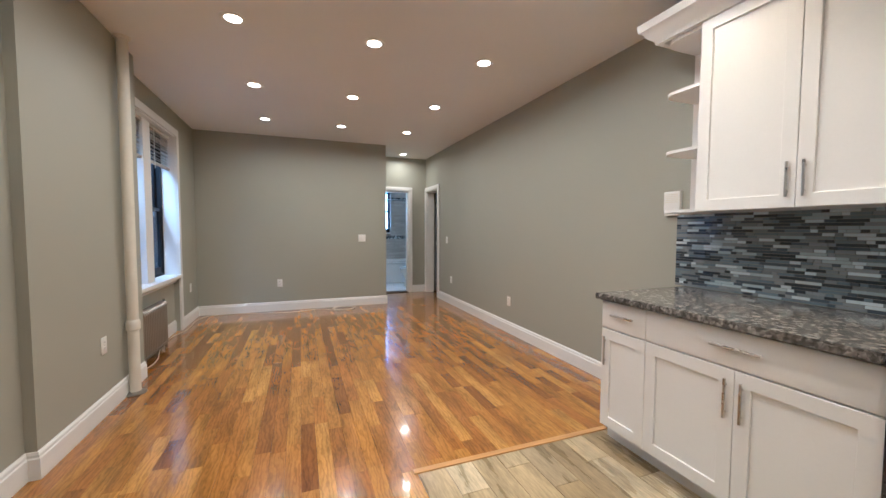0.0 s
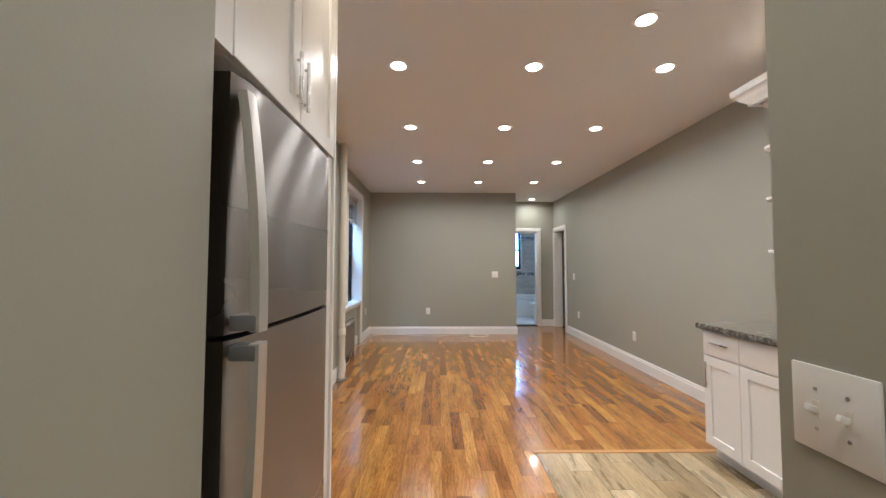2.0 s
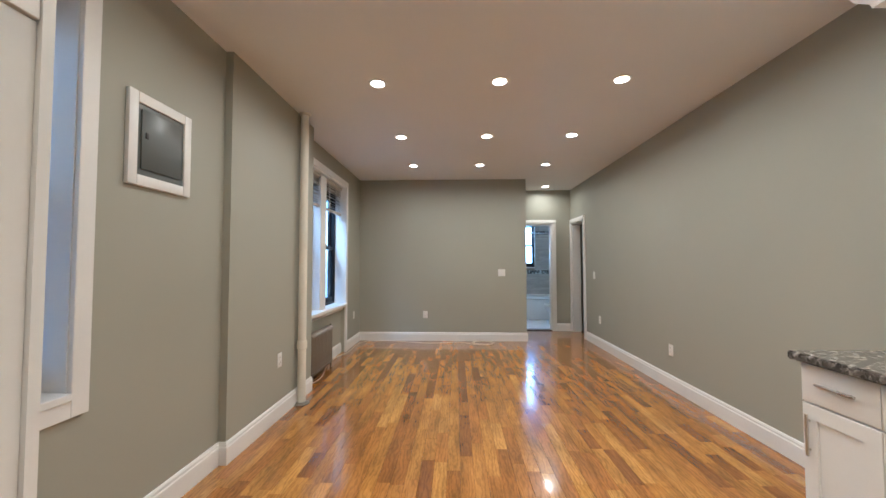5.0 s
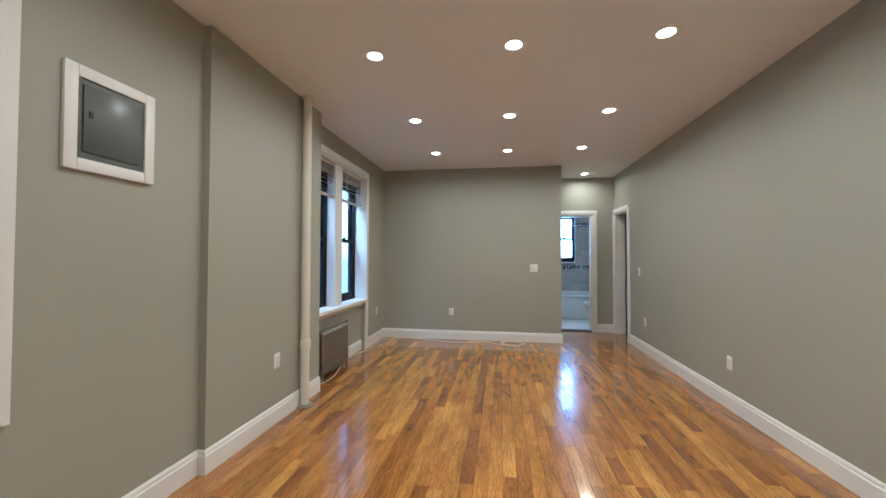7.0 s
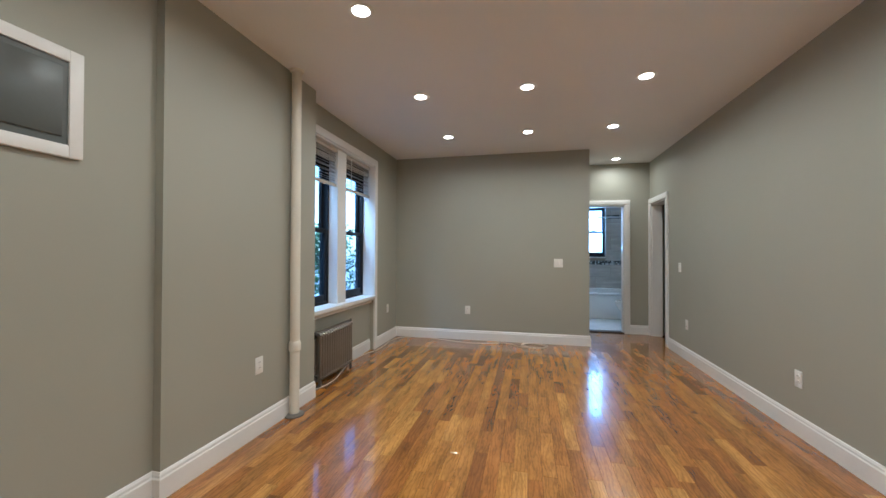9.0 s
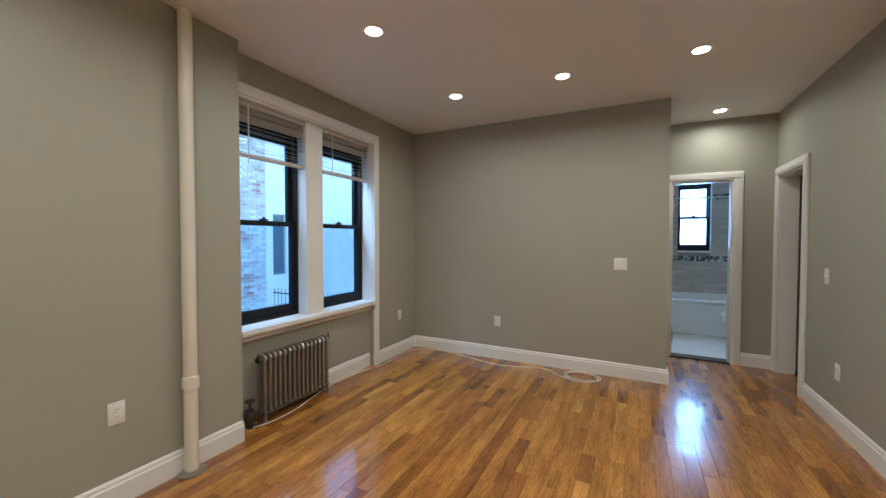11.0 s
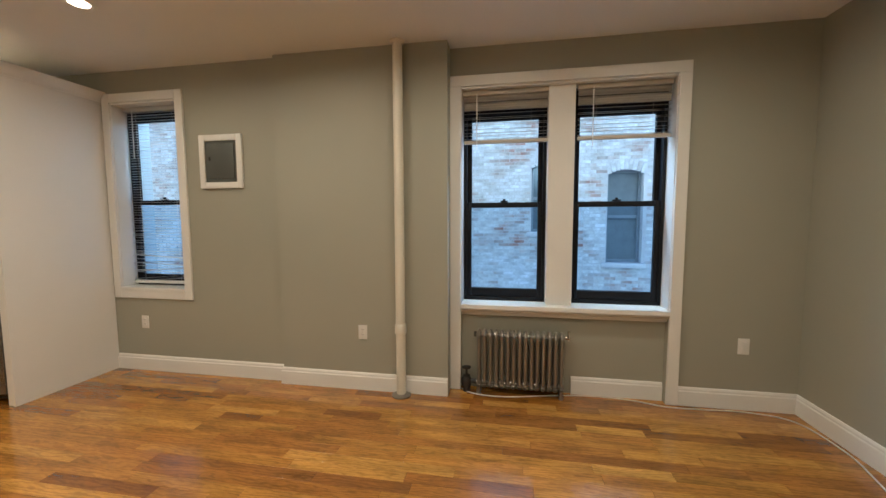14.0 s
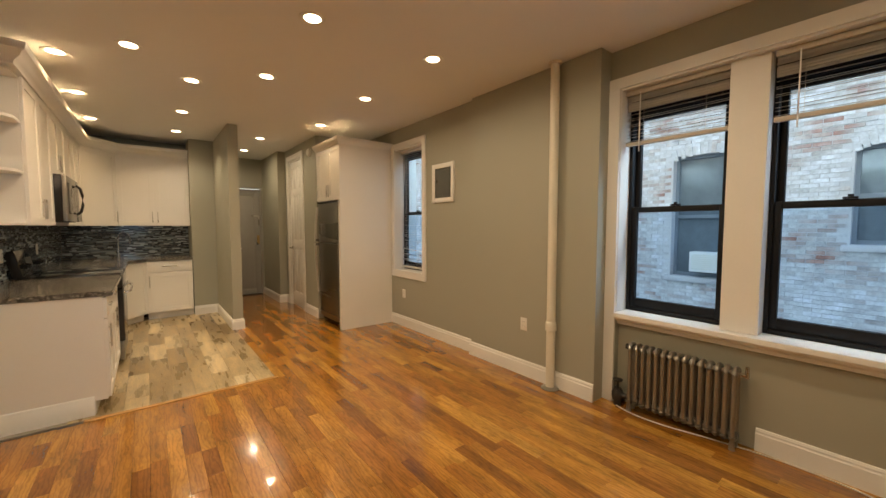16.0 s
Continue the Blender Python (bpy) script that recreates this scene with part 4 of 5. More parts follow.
CROWN = [(-0.02, 0), (0.012, 0), (0.016, 0.02), (0.03, 0.032), (0.05, 0.05), (0.062, 0.075), (0.08, 0.085), (0.085, 0.11), (0.085, 0.13), (-0.02, 0.13)]
single("crown_moulding", moulding(B(), [(2.478, 1.86, 2.43), (2.15, 1.86, 2.43), (2.15, -1.25, 2.43), (1.82, -1.66, 2.43), (0.962, -1.66, 2.43)], CROWN), CABINET, "white stepped crown moulding along the wall cabinets", "moulding")

sh = thing("corner_shelf", (2.32, 1.72, 1.39), "white open end shelf with four rounded boards", "shelf", )
part("back_board", box(B(), 2.465, 2.479, 1.592, 1.85, 1.39, 2.43), CABINET, sh)
part("side_board", box(B(), 2.17, 2.465, 1.592, 1.604, 1.39, 2.43), CABINET, sh)
for z in (1.39, 1.748, 2.1, 2.41):
    b = B()
    pts = [(2.464, 1.605), (2.464, 1.85)]
    pts += [(2.27 - 0.1 * math.sin(a), 1.75 + 0.1 * math.cos(a)) for a in [math.pi / 2 * k / 10 for k in range(11)]] + [(2.17, 1.605)]
    lo = [b.verts.new((x, y, z)) for x, y in pts]
    hi = [b.verts.new((x, y, z + 0.018)) for x, y in pts]
    b.faces.new(lo)
    b.faces.new(hi)
    for k in range(len(pts)):
        n = (k + 1) % len(pts)
        b.faces.new((lo[k], lo[n], hi[n], hi[k]))
    part("shelf_board", b, CABINET, sh)

# worktops
def slab(b_, pts, z0, z1):
    lo = [b_.verts.new((x, y, z0)) for x, y in pts]
    hi = [b_.verts.new((x, y, z1)) for x, y in pts]
    f0, f1 = b_.faces.new(lo), b_.faces.new(hi)
    for k in range(len(pts)):
        n = (k + 1) % len(pts)
        b_.faces.new((lo[k], lo[n], hi[n], hi[k]))
    bmesh.ops.recalc_face_normals(b_, faces=b_.faces[:])
    bmesh.ops.bevel(b_, geom=[e for e in b_.edges], offset=0.006, segments=2, affect="EDGES")
    return b_


single("worktop", slab(B(), [(1.715, 1.875), (2.478, 1.875), (2.478, 0.672), (1.715, 0.672)], 0.873, 0.91), GRANITE, "polished speckled grey granite worktop", "worktop")
single("worktop", slab(B(), [(1.715, -0.102), (2.478, -0.102), (2.478, -1.998), (0.965, -1.998), (0.965, -1.365), (1.52, -1.365), (1.715, -1.1)], 0.873, 0.91), GRANITE, "polished speckled grey granite corner worktop", "worktop")

# stove
st = thing("stove", (2.08, 0.285, 0), "black electric range with a steel towel-bar handle", "stove")
part("body", box(B(), 1.76, 2.46, -0.095, 0.665, 0.03, 0.9, bevel=0.004), BLACK, st)
part("cooktop", box(B(), 1.72, 2.46, -0.097, 0.667, 0.9, 0.925, bevel=0.006), BLACK, st)
ov = part("oven_door", box(B(), 1.71, 1.758, -0.09, 0.66, 0.24, 0.76, bevel=0.006), BLACK, st)
part("drawer", box(B(), 1.72, 1.758, -0.09, 0.66, 0.05, 0.23, bevel=0.006), STEEL, st, "brushed steel drawer")
part("control_strip", box(B(), 1.71, 1.758, -0.09, 0.66, 0.77, 0.895, bevel=0.006), BLACK, st)
b = B()
sweep(b, [(1.71, -0.03, 0.72), (1.67, -0.03, 0.725), (1.655, 0.0, 0.727), (1.652, 0.285, 0.728), (1.655, 0.57, 0.727), (1.67, 0.6, 0.725), (1.71, 0.6, 0.72)], 0.012, 12)
part("oven_handle", b, CHROME, ov, "polished steel oven handle")
con = part("console", box(B(), 0, 0.07, -0.095, 0.665, 0, 0.25, pose(2.37, 0, 0.925, 0, 12, 0), 0.01), BLACK, st)
part("display", box(B(), -0.003, 0.004, 0.2, 0.42, 0.08, 0.17, pose(2.37, 0, 0.925, 0, 12, 0)), PANEL_GREY, con)
for y, r in ((0.1, 0.09), (0.47, 0.075)):
    for x in (1.93, 2.22):
        part("burner", lathe(B(), [(r, 0.9252), (r, 0.9262), (r - 0.004, 0.9264)], Matrix.Translation((x, y, 0))), PANEL_GREY, st)
for y in (-0.02, 0.08, 0.5, 0.6):
    part("knob", cyl(B(), (2.39, y, 1.03), (2.35, y, 1.02), 0.02, 16), BLACK, con)

mw = thing("microwave", (2.3, 0.285, 1.42), "steel over-the-range microwave with a dark window", "microwave")
part("body", box(B(), 2.1, 2.478, -0.09, 0.665, 1.42, 1.858, bevel=0.004), BLACK, mw)
md = part("door", box(B(), 2.065, 2.099, 0.1, 0.665, 1.43, 1.85, bevel=0.006), STEEL, mw)
part("door_window", box(B(), 2.061, 2.066, 0.2, 0.62, 1.5, 1.79, bevel=0.002), BLACK, md)
part("keypad", box(B(), 2.067, 2.099, -0.09, 0.095, 1.43, 1.85, bevel=0.005), BLACK, mw)
b = B()
sweep(b, [(2.064, 0.13, 1.5), (2.03, 0.13, 1.53), (2.015, 0.13, 1.6), (2.015, 0.13, 1.7), (2.03, 0.13, 1.77), (2.064, 0.13, 1.8)], 0.012, 12)
part("handle", b, BLACK, md, "curved dark door handle")

fc = thing("faucet", (1.85, -1.86, 0.91), "chrome pull-down kitchen faucet", "faucet")
b = B()
cyl(b, (1.85, -1.86, 0.91), (1.85, -1.86, 0.96), 0.024)
sweep(b, [(1.85, -1.86, 0.95), (1.85, -1.86, 1.2)] + [(1.85 - 0.07 + 0.07 * math.cos(a), -1.86 + (0.07 - 0.07 * math.cos(a)) * 0.4, 1.2 + 0.09 * math.sin(a)) for a in [math.pi * k / 10 for k in range(11)]] + [(1.71, -1.8, 1.12)], 0.012, 12)
part("spout", b, CHROME, fc)
part("lever", cyl(B(), (1.85, -1.84, 0.98), (1.88, -1.78, 1.02), 0.006, 10), CHROME, fc)
for n, y, z, x in (("wall_outlet", 0.8, 1.13, 2.469), ("wall_outlet", -0.5, 1.13, 2.469)):
    wall_plate(n, frame_x(x, y, z, -1), 0.075, 0.118, "outlet", "white outlet plate on the mosaic backsplash", "outlet")
ic = thing("wall_intercom", (2.48, 1.985, 1.4), "small white intercom box on the wall", "intercom")
part("case", box(B(), 2.452, 2.48, 1.912, 2.032, 1.42, 1.55, bevel=0.005), PLASTIC, ic)
for k in range(5):
    part("grille_bar", box(B(), 2.45, 2.453, 1.925, 2.02, 1.475 + k * 0.013, 1.48 + k * 0.013), CREAM, ic)
part("base", box(B(), 2.445, 2.48, 1.92, 2.02, 1.385, 1.41, bevel=0.004), PLASTIC, ic)

# refrigerator and its cabinet
fr = thing("refrigerator", (-0.85, 0.395, 0), "brushed steel top-freezer refrigerator with bowed handles", "refrigerator")
part("body", box(B(), -1.2, -0.545, 0.05, 0.74, 0.03, 1.695, bevel=0.006), FRIDGE_SIDE, fr)
for x in (-1.15, -0.6):
    for y in (0.1, 0.69):
        part("foot", cyl(B(), (x, y, 0), (x, y, 0.03), 0.018, 12), BLACK, fr)


def fridge_door(name, z0, z1):
    b_ = B()
    n = 14
    prof = [(-0.54, 0.045), (-0.54, 0.745)]
    front = []
    for k in range(n + 1):
        u = k / n
        e = min(u, 1 - u)
        front.append((-0.482 + 0.012 * math.sin(math.pi * u) - (0.012 if e < 0.01 else 0.0), 0.745 - 0.7 * u))
    pts = prof[:1] + prof[1:] + front
    lo = [b_.verts.new((x, y, z0)) for x, y in pts]
    hi = [b_.verts.new((x, y, z1)) for x, y in pts]
    b_.faces.new(lo)
    b_.faces.new(hi)
    for k in range(len(pts)):
        j = (k + 1) % len(pts)
        b_.faces.new((lo[k], lo[j], hi[j], hi[k]))
    return part(name, b_, STEEL, fr, smooth=30)


fz, fd = fridge_door("freezer_door", 1.155, 1.7), fridge_door("fridge_door", 0.09, 1.143)


def bow_handle(z0, z1, grip, parent):
    """A flat bowed handle held to the door at both ends."""
    b_ = B()
    n = 16
    rings = []
    for k in range(n + 1):
        u = k / n
        z = z0 + (z1 - z0) * u
        f = 1 - u if grip < (z0 + z1) / 2 else u
        x = -0.466 + 0.036 * (1 - (1 - f) ** 2.2)
        rings.append([b_.verts.new((x + dx, 0.062 + dy, z)) for dx, dy in ((-0.012, -0.019), (0.008, -0.019), (0.013, 0), (0.008, 0.019), (-0.012, 0.019))])
    for a, c in zip(rings, rings[1:]):
        for j in range(5):
            b_.faces.new((a[j], a[(j + 1) % 5], c[(j + 1) % 5], c[j]))
    b_.faces.new(rings[0])
    b_.faces.new(rings[-1])
    h = part("handle", b_, HANDLE, parent, "pale bowed metal handle", 30)
    part("handle_mount", box(B(), -0.482, -0.428, 0.04, 0.086, grip - 0.016, grip + 0.016, bevel=0.004), FRIDGE_SIDE, h)


bow_handle(1.162, 1.66, 1.18, fz)
bow_handle(0.42, 1.138, 1.12, fd)
part("hinge_cap", box(B(), -0.56, -0.49, 0.69, 0.74, 1.7, 1.712, bevel=0.003), FRIDGE_SIDE, fr)
part("kick_grille", box(B(), -0.55, -0.53, 0.06, 0.73, 0.03, 0.085), BLACK, fr)

FU = frame_x(-0.51, -0.015, 0, 1)
oc = wall_unit(FU, 0.065, 0.825, 1.735, 2.45, "white two-door cabinet over the refrigerator", ["r", "l"], 0.6)
part("filler", box(B(), -0.53, -0.493, -0.014, 0.048, 1.735, 2.45), CABINET, oc)
part("side_panel", box(B(), -1.26, -0.49, 0.812, 0.834, 0.0, 2.45), CABINET, oc, "tall plain white side panel")
part("filler_strip", box(B(), -0.62, -0.5, 0.752, 0.811, 0.0, 1.734), CABINET, oc)
part("crown", moulding(B(), [(-1.262, 0.834, 2.45), (-0.489, 0.834, 2.45), (-0.489, -0.018, 2.45)][::-1], [(-0.02, 0), (0.01, 0), (0.014, 0.02), (0.03, 0.035), (0.05, 0.06), (0.055, 0.085), (-0.02, 0.085)]), CABINET, oc)

bell = thing("door_chime", (-0.49, -0.3, 2.5), "round white chime on the wall above the entry", "door chime")
part("cover", lathe(B(), [(0.06, 0), (0.06, 0.025), (0.045, 0.04), (0.01, 0.042)], pose(-0.49, -0.28, 2.5, 0, 90, 0)), PLASTIC, bell)

# ---- outside ----
structure("ground", box(B(), -400, 400, -400, 400, -3.2, -3.0), CONCRETE, "courtyard ground")
FX = -6.4
FW = [(2.56, 3.6, 0.45, 2.68), (4.9, 5.56, 1.12, 2.52), (6.38, 7.05, 0.5, 2.36), (0.4, 1.15, 0.45, 2.5), (-1.6, -0.85, 0.45, 2.5)]
Z0 = 0.56
apt = thing("apartment_building", (FX - 0.2, 2.0, -3.0), "limewashed brick tenement wall across the courtyard", "building")
holes = sorted(FW)
part("wall", holed(B(), "x", FX - 0.3, FX, -8, 8.2, -3, 9, holes), MORTAR, apt, smooth=None)
for a, c, W0, W1 in FW:
    w = part("window", holed(B(), "x", FX - 0.22, FX - 0.16, a, c, W0, W1, [(a + 0.05, c - 0.05, W0 + 0.06, W1 - 0.05)]), FAR_FRAME, apt)
    part("pane", box(B(), FX - 0.21, FX - 0.2, a + 0.05, c - 0.05, W0 + 0.06, W1 - 0.05), DARKGLASS, w, smooth=None)
    part("meeting_rail", box(B(), FX - 0.2, FX - 0.15, a + 0.04, c - 0.04, (W0 + W1) / 2 - 0.03, (W0 + W1) / 2 + 0.03), FAR_FRAME, w)
    part("sill", box(B(), FX - 0.1, FX + 0.06, a - 0.08, c + 0.08, W0 - 0.1, W0 - 0.001, bevel=0.01), MORTAR, w)
    arch = B()
    n = 9
    for k in range(n):
        u = (k + 0.5) / n
        y = a + (c - a) * u
        box(arch, -0.035, 0.035, -0.006, 0.012, 0, 0.2, Matrix.Translation((0, 0, 0)) @ Matrix(((0, 1, 0, FX + 0.002), (1, 0, 0, y), (0, 0, 1, W1 - 0.1 * (2 * u - 1) ** 2), (0, 0, 0, 1))) @ pose(0, 0, 0, 0, (2 * u - 1) * 18, 0))
    part("brick_arch", arch, BRICK_REST, w, smooth=None)
ac = thing("air_conditioner", (FX - 0.05, 3.15, Z0), "white window air conditioner in the far window", "air conditioner")
part("case", box(B(), FX - 0.16, FX + 0.12, 2.92, 3.5, Z0, Z0 + 0.36, bevel=0.01), PLASTIC, ac)
for k in range(8):
    part("louvre", box(B(), FX + 0.12, FX + 0.126, 2.96, 3.46, Z0 + 0.05 + k * 0.035, Z0 + 0.066 + k * 0.035), CREAM, ac)
far = thing("far_house", (-16, 16, -3), "pale sunlit house beyond the courtyard", "building")
part("wall", holed(B(), "x", -12.3, -12, 9.5, 20, -3, 6, [(12.85, 13.5, -0.1, 2.4), (18.0, 18.65, -0.1, 2.4)]), STUCCO, far, smooth=None)
for a in (12.85, 18.0):
    w = part("window", holed(B(), "x", -12.2, -12.1, a, a + 0.65, -0.1, 2.4, [(a + 0.06, a + 0.59, -0.04, 2.34)]), FAR_FRAME, far)
    part("pane", box(B(), -12.18, -12.17, a + 0.06, a + 0.59, -0.04, 2.34), DARKGLASS, w, smooth=None)
part("parapet", box(B(), -12.35, -11.9, 9.5, 20, 6, 6.2), STUCCO, far)

tree = thing("courtyard_tree", (-8.5, 16.5, -3), "leafy green tree in the courtyard", "tree")
b = B()
sweep(b, [(-8.5, 16.5, -3), (-8.45, 16.5, -1.5), (-8.5, 16.6, 0.2), (-8.6, 16.6, 1.6)], 0.14, 10)
for k in range(7):
    a = k * 0.9
    sweep(b, [(-8.5, 16.55, -0.4 + 0.25 * k), (-8.5 + 0.8 * math.cos(a), 16.55 + 0.8 * math.sin(a), 0.3 + 0.28 * k), (-8.5 + 1.5 * math.cos(a), 16.55 + 1.5 * math.sin(a), 0.7 + 0.25 * k)], 0.035, 6)
part("trunk", b, BARK, tree)
rnd = random.Random(3)
verts, faces = [], []
for k in range(3500):
    a, r, h = rnd.uniform(0, 2 * math.pi), rnd.random() ** 0.5 * 1.9, rnd.uniform(-0.6, 2.6)
    cl = 0.7 + 0.3 * math.sin(3 * a + h * 2)
    c = Vector((-8.5 + r * cl * math.cos(a), 16.55 + r * cl * math.sin(a), h))
    q = Euler((rnd.uniform(0, 6), rnd.uniform(0, 6), rnd.uniform(0, 6))).to_matrix()
    i = len(verts)
    verts += [c + q @ Vector(v) * 0.09 for v in ((-1, 0, 0), (0, -0.45, 0.1), (1, 0, 0), (0, 0.45, 0.1))]
    faces.append((i, i + 1, i + 2, i + 3))
me = bpy.data.meshes.new("crown")
me.from_pydata(verts, [], faces)
me.materials.append(LEAF)
crown = new("crown", me)
crown.parent, crown.matrix_parent_inverse = tree, WORLD[tree].inverted()
tagged(crown, kind="stuff")
fence = thing("iron_fence", (-7.0, 12.5, -3), "dark iron fence across the courtyard", "fence")
for k in range(40):
    x = -11.5 + k * 0.2
    part("picket", cyl(B(), (x, 12.5, -3), (x, 12.5, -0.55), 0.012, 6), IRON, fence)
part("rail", box(B(), -11.6, -3.5, 12.49, 12.51, -0.75, -0.71), IRON, fence)

# ---- pieces: floor boards, floor tiles, mosaic, bricks ----
floor = bpy.data.objects["floor"]
BW = 0.0826
LENGTHS = (0.3, 0.42, 0.54, 0.68, 0.84, 1.02)


def board_bm(x0, x1, y0, y1):
    return (x0 + 0.0004, x1 - 0.0004, y0 + 0.0004, y1 - 0.0004)


BOX_F = ((3, 2, 1, 0), (4, 5, 6, 7), (0, 1, 5, 4), (1, 2, 6, 5), (2, 3, 7, 6), (3, 0, 4, 7))


def raw_boxes(name, boxes, mat, parent):
    """Many plain pieces in one mesh."""
    v, f = [], []
    for x0, x1, y0, y1, z0, z1, *tilt in boxes:
        i, k1 = len(v), (tilt[0] if tilt else 0)
        v += [(x0, y0, z0), (x1, y0, z0), (x1, y1, z0), (x0, y1, z0), (x0, y0, z1 - k1), (x1, y0, z1 + k1), (x1, y1, z1 + k1), (x0, y1, z1 - k1)]
        f += [tuple(i + k for k in q) for q in BOX_F]
    me_ = bpy.data.meshes.new(name)
    me_.from_pydata(v, [], f)
    me_.materials.append(mat)
    ob = new(name, me_)
    ob.parent, ob.matrix_parent_inverse = parent, WORLD.get(parent, Matrix()).inverted()
    return tagged(ob, kind="stuff")


def unit_mesh(name, w, d, h, mat, ch=0.0008):
    """A piece with a small chamfer along its upper edges; the corner at the origin, its top at z = 0."""
    v = [(0, 0, -h), (w, 0, -h), (w, d, -h), (0, d, -h), (0, 0, -ch), (w, 0, -ch), (w, d, -ch), (0, d, -ch), (ch, ch, 0), (w - ch, ch, 0), (w - ch, d - ch, 0), (ch, d - ch, 0)]
    f = [(0, 1, 5, 4), (1, 2, 6, 5), (2, 3, 7, 6), (3, 0, 4, 7), (4, 5, 9, 8), (5, 6, 10, 9), (6, 7, 11, 10), (7, 4, 8, 11), (8, 9, 10, 11)]
    me_ = bpy.data.meshes.new(name)
    me_.from_pydata(v, [], f)
    me_.materials.append(mat)
    return me_


rnd = random.Random(11)
board_mesh = {n: unit_mesh("floor_board", BW - 0.0008, n - 0.0008, 0.012, OAK) for n in LENGTHS}
rest, singles = [], 0
x = -1.44
while x < 2.6:
    y = -2.9 - rnd.random() * 0.8
    while y < 7.5:
        n = rnd.choice(LENGTHS)
        x1, y1 = x + BW, y + n
        cuts = [(max(y, -2.75), y1)] if y1 > -2.74 else []
        if x1 > 0.62:
            cuts = [(max(y, 1.965), y1)] if y1 > 1.965 else []
            if x < 0.62 and y < 1.965:
                cuts = cuts + ([(max(y, -2.75), min(y1, 1.965))] if y1 > -2.74 else [])
        for a, c in cuts:
            if c - a < 0.02:
                continue
            xe = 0.62 if (x < 0.62 < x1 and c <= 1.966) else x1
            whole = abs((c - a) - n) < 1e-6 and xe == x1
            if whole and singles < 300 and 1.97 < a < 5.2 and -0.85 < x < 1.55:
                piece("floor_board", board_mesh[n], Matrix.Translation((x, a, rnd.uniform(-0.0001, 0.0))) @ pose(0, 0, 0, rnd.uniform(-0.02, 0.02), rnd.uniform(-0.08, 0.08), 0), floor)
                singles += 1
            else:
                rest.append((x + 0.0004, xe - 0.0004, a + 0.0004, min(c, 7.5) - 0.0004, -0.012, rnd.uniform(-0.0001, 0.0), rnd.uniform(-0.00011, 0.00011)))
        y = y1
    x += BW
raw_boxes("floor_boards_rest", rest, OAK_REST, floor)
structure("threshold_kitchen", box(B(), 0.6, 1.9, 1.928, 1.966, -0.012, 0.009, bevel=0.003), OAK_EDGE, "light oak strip between wooden floor and kitchen tiles")
structure("floor_kitchen", box(B(), 0.62, 2.48, -2.0, 1.927, -0.013, 0.001), GROUT, "grouted bed of the kitchen floor tiles")
kf = bpy.data.objects["floor_kitchen"]
tw, tl = 0.152, 0.608
tile_mesh = unit_mesh("floor_tile", tw - 0.002, tl - 0.002, 0.006, TILE, 0.001)
k, x = 0, 0.622
while x < 1.86:
    y = 1.926 - tl * (1 + ((0.0, 0.37, 0.7, 0.2, 0.55)[k % 5]))
    top = 1.926
    while top > -2.0:
        lo_, hi_ = y, min(y + tl, 1.926)
        if hi_ - lo_ > tl - 0.01:
            piece("floor_tile", tile_mesh, Matrix.Translation((x, lo_, 0.0045)), kf)
        elif hi_ - lo_ > 0.03:
            piece("floor_tile", unit_mesh("floor_tile", tw - 0.002, hi_ - lo_ - 0.002, 0.006, TILE, 0.001), Matrix.Translation((x, lo_, 0.0045)), kf)
        top = lo_
        y = lo_ - tl
        if y + tl > 1.926:
            break
    y = 1.926 - tl * ((0.0, 0.37, 0.7, 0.2, 0.55)[k % 5]) - tl
    x += tw
    k += 1
# cut tiles that finish the rows at the strip
for k in range(9):
    off = tl * ((0.0, 0.37, 0.7, 0.2, 0.55)[k % 5])
    if off > 0.03:
        piece("floor_tile", unit_mesh("floor_tile", tw - 0.002, off - 0.002, 0.006, TILE, 0.001), Matrix.Translation((0.622 + tw * k, 1.926 - off, 0.0045)), kf)

splash = structure("backsplash", box(B(), 2.474, 2.48, -1.99, 1.94, 0.911, 1.389), GROUT, "grout bed of the mosaic backsplash")
splash_s = structure("backsplash_end", box(B(), 0.962, 2.472, -2.0, -1.994, 0.911, 1.389), GROUT, "grout bed of the mosaic backsplash")
rnd = random.Random(21)
RH = 0.0165
lens = (0.03, 0.048, 0.075, 0.11)
mos = {n: unit_mesh("mosaic_strip", RH - 0.0018, n - 0.0018, 0.006, MOSAIC, 0.0008) for n in lens}
turn = Matrix(((0, 0, -1, 0), (0, 1, 0, 0), (1, 0, 0, 0), (0, 0, 0, 1)))
rest, rest_s, singles = [], [], 0
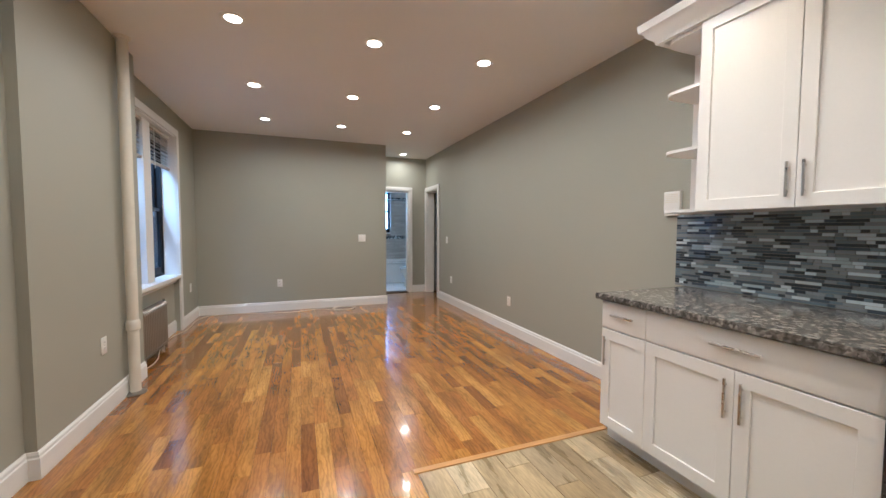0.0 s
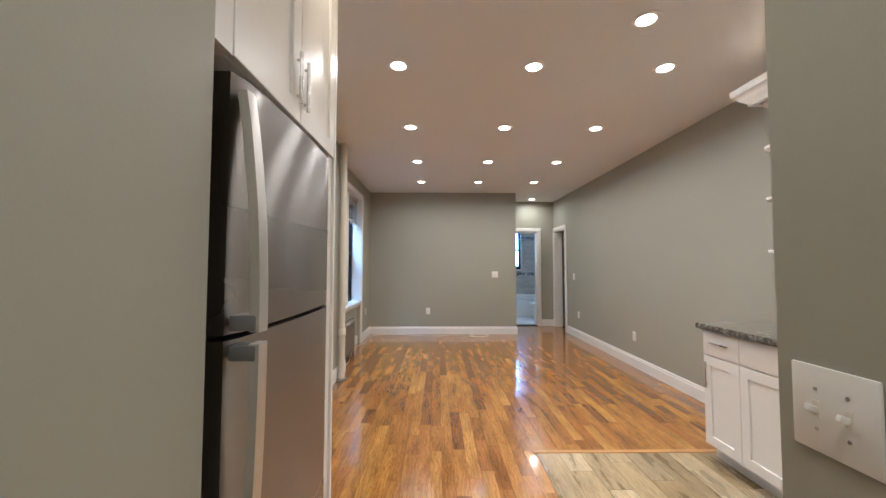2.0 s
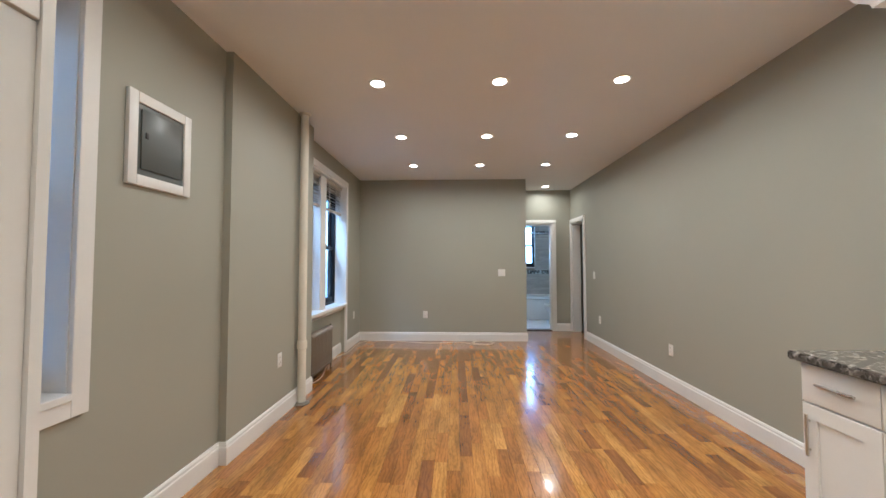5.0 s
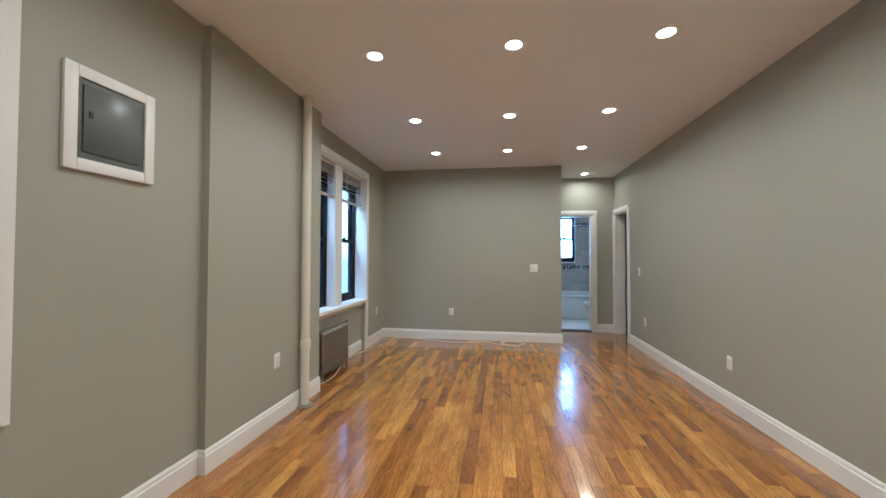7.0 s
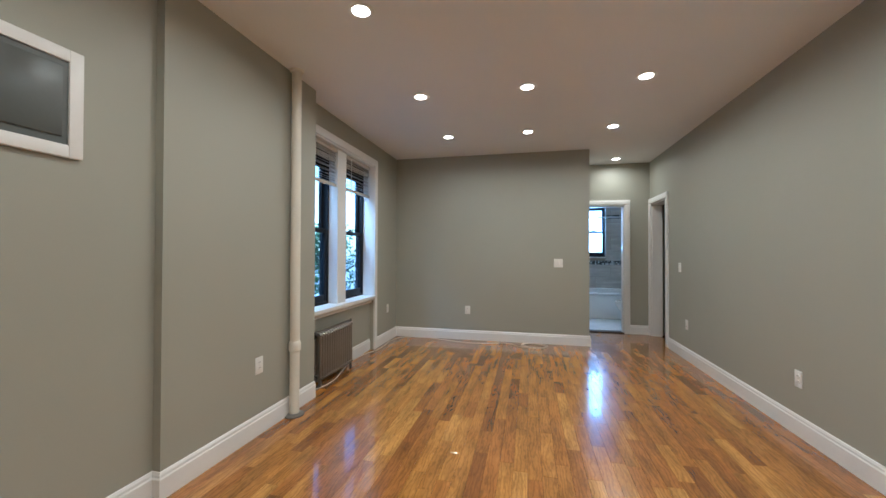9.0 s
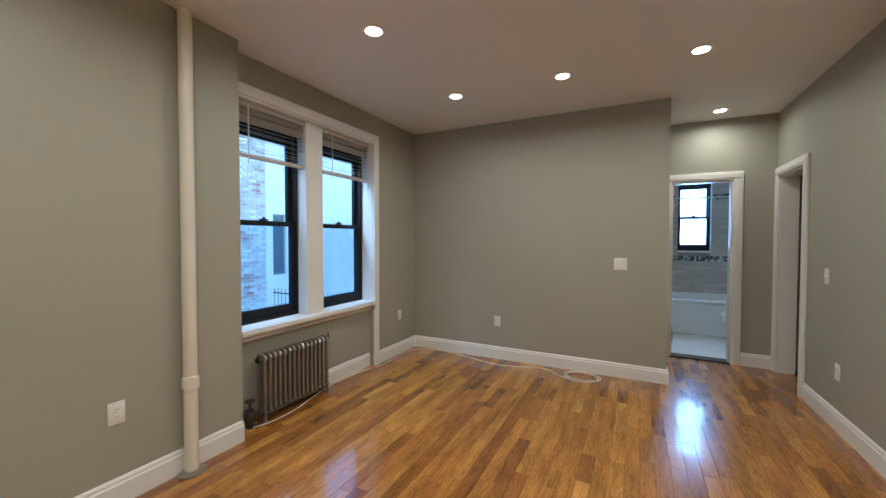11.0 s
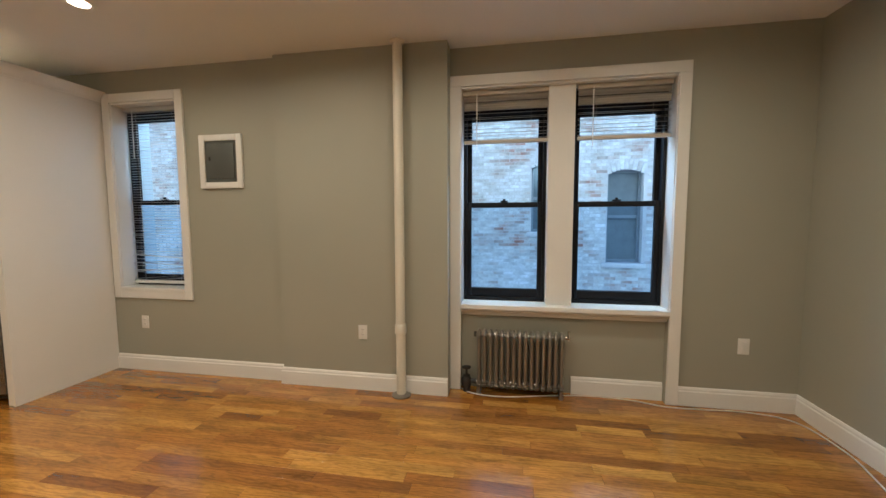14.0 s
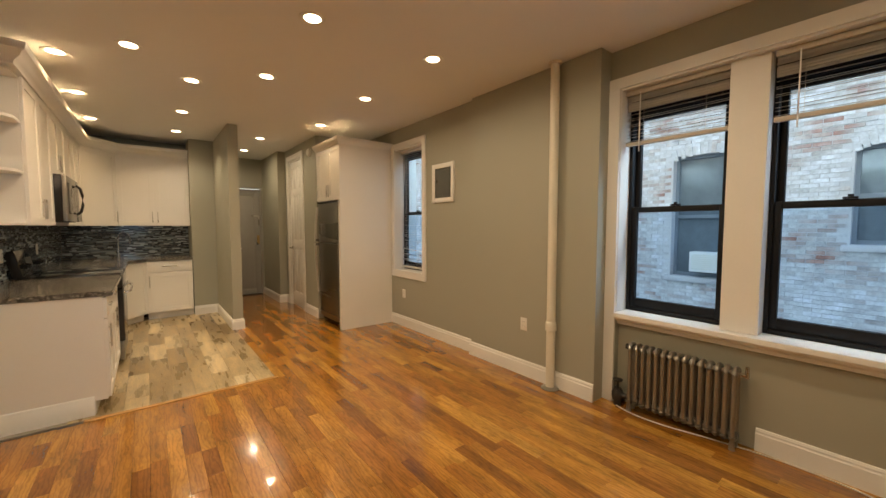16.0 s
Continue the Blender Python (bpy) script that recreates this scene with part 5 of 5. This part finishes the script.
for j in range(29):
    z = 0.912 + j * RH
    y = 1.938
    while y > -1.98:
        n = rnd.choice(lens)
        lo_ = max(y - n, -1.985)
        if y - lo_ > n - 1e-6 and y < 1.75 and y > 0.7 and singles < 300 and j > 2:
            piece("mosaic_strip", mos[n], Matrix.Translation((2.469 - rnd.uniform(0, 0.0015), lo_, z)) @ pose(0, 0, 0, 0, rnd.uniform(-3, 3), rnd.uniform(-1.5, 1.5)) @ turn, splash)
            singles += 1
        else:
            rest.append((2.469 - rnd.uniform(0, 0.0015), 2.475, lo_ + 0.0009, y - 0.0009, z + 0.0009, z + RH - 0.0009))
        y = lo_
    x = 0.963
    while x < 2.46:
        n = rnd.choice(lens)
        hi_ = min(x + n, 2.466)
        rest_s.append((x + 0.0009, hi_ - 0.0009, -1.995, -1.989 + rnd.uniform(0, 0.0015), z + 0.0009, z + RH - 0.0009))
        x = hi_ + 1e-5
raw_boxes("mosaic_strips_rest", rest, MOSAIC_REST, splash)
raw_boxes("mosaic_strips_rest", rest_s, MOSAIC_REST, splash_s)

fw_wall = [o for o in apt.children if o.name.startswith("wall")][0]
rnd = random.Random(5)
brick_mesh = bpy.data.meshes.new("brick")
bx0, bx1 = 0.0, 0.203
brick_mesh.from_pydata([(-0.02, 0, 0), (0.01, 0, 0), (0.01, bx1, 0), (-0.02, bx1, 0), (-0.02, 0, 0.057), (0.01, 0, 0.057), (0.01, bx1, 0.057), (-0.02, bx1, 0.057)], [], list(BOX_F))
brick_mesh.materials.append(BRICK)
rest, singles = [], 0
for j in range(-18, 62):
    z = 0.02 + j * 0.067
    y = -7.9 + (0.106 if j % 2 else 0)
    while y < 8.0:
        blocked = any(a - 0.2 < y < c and p - 0.1 < z + 0.03 < q + 0.12 for a, c, p, q in FW)
        if not blocked:
            if singles < 300 and 3.6 < y < 6.4 and 0.6 < z < 2.6:
                piece("brick", brick_mesh, Matrix.Translation((FX + rnd.uniform(-0.004, 0.003), y, z)), fw_wall)
                singles += 1
            else:
                dx = rnd.uniform(-0.004, 0.003)
                rest.append((FX - 0.02 + dx, FX + 0.01 + dx, y, y + 0.203, z, z + 0.057))
        y += 0.213
raw_boxes("bricks_rest", rest, BRICK_REST, fw_wall)
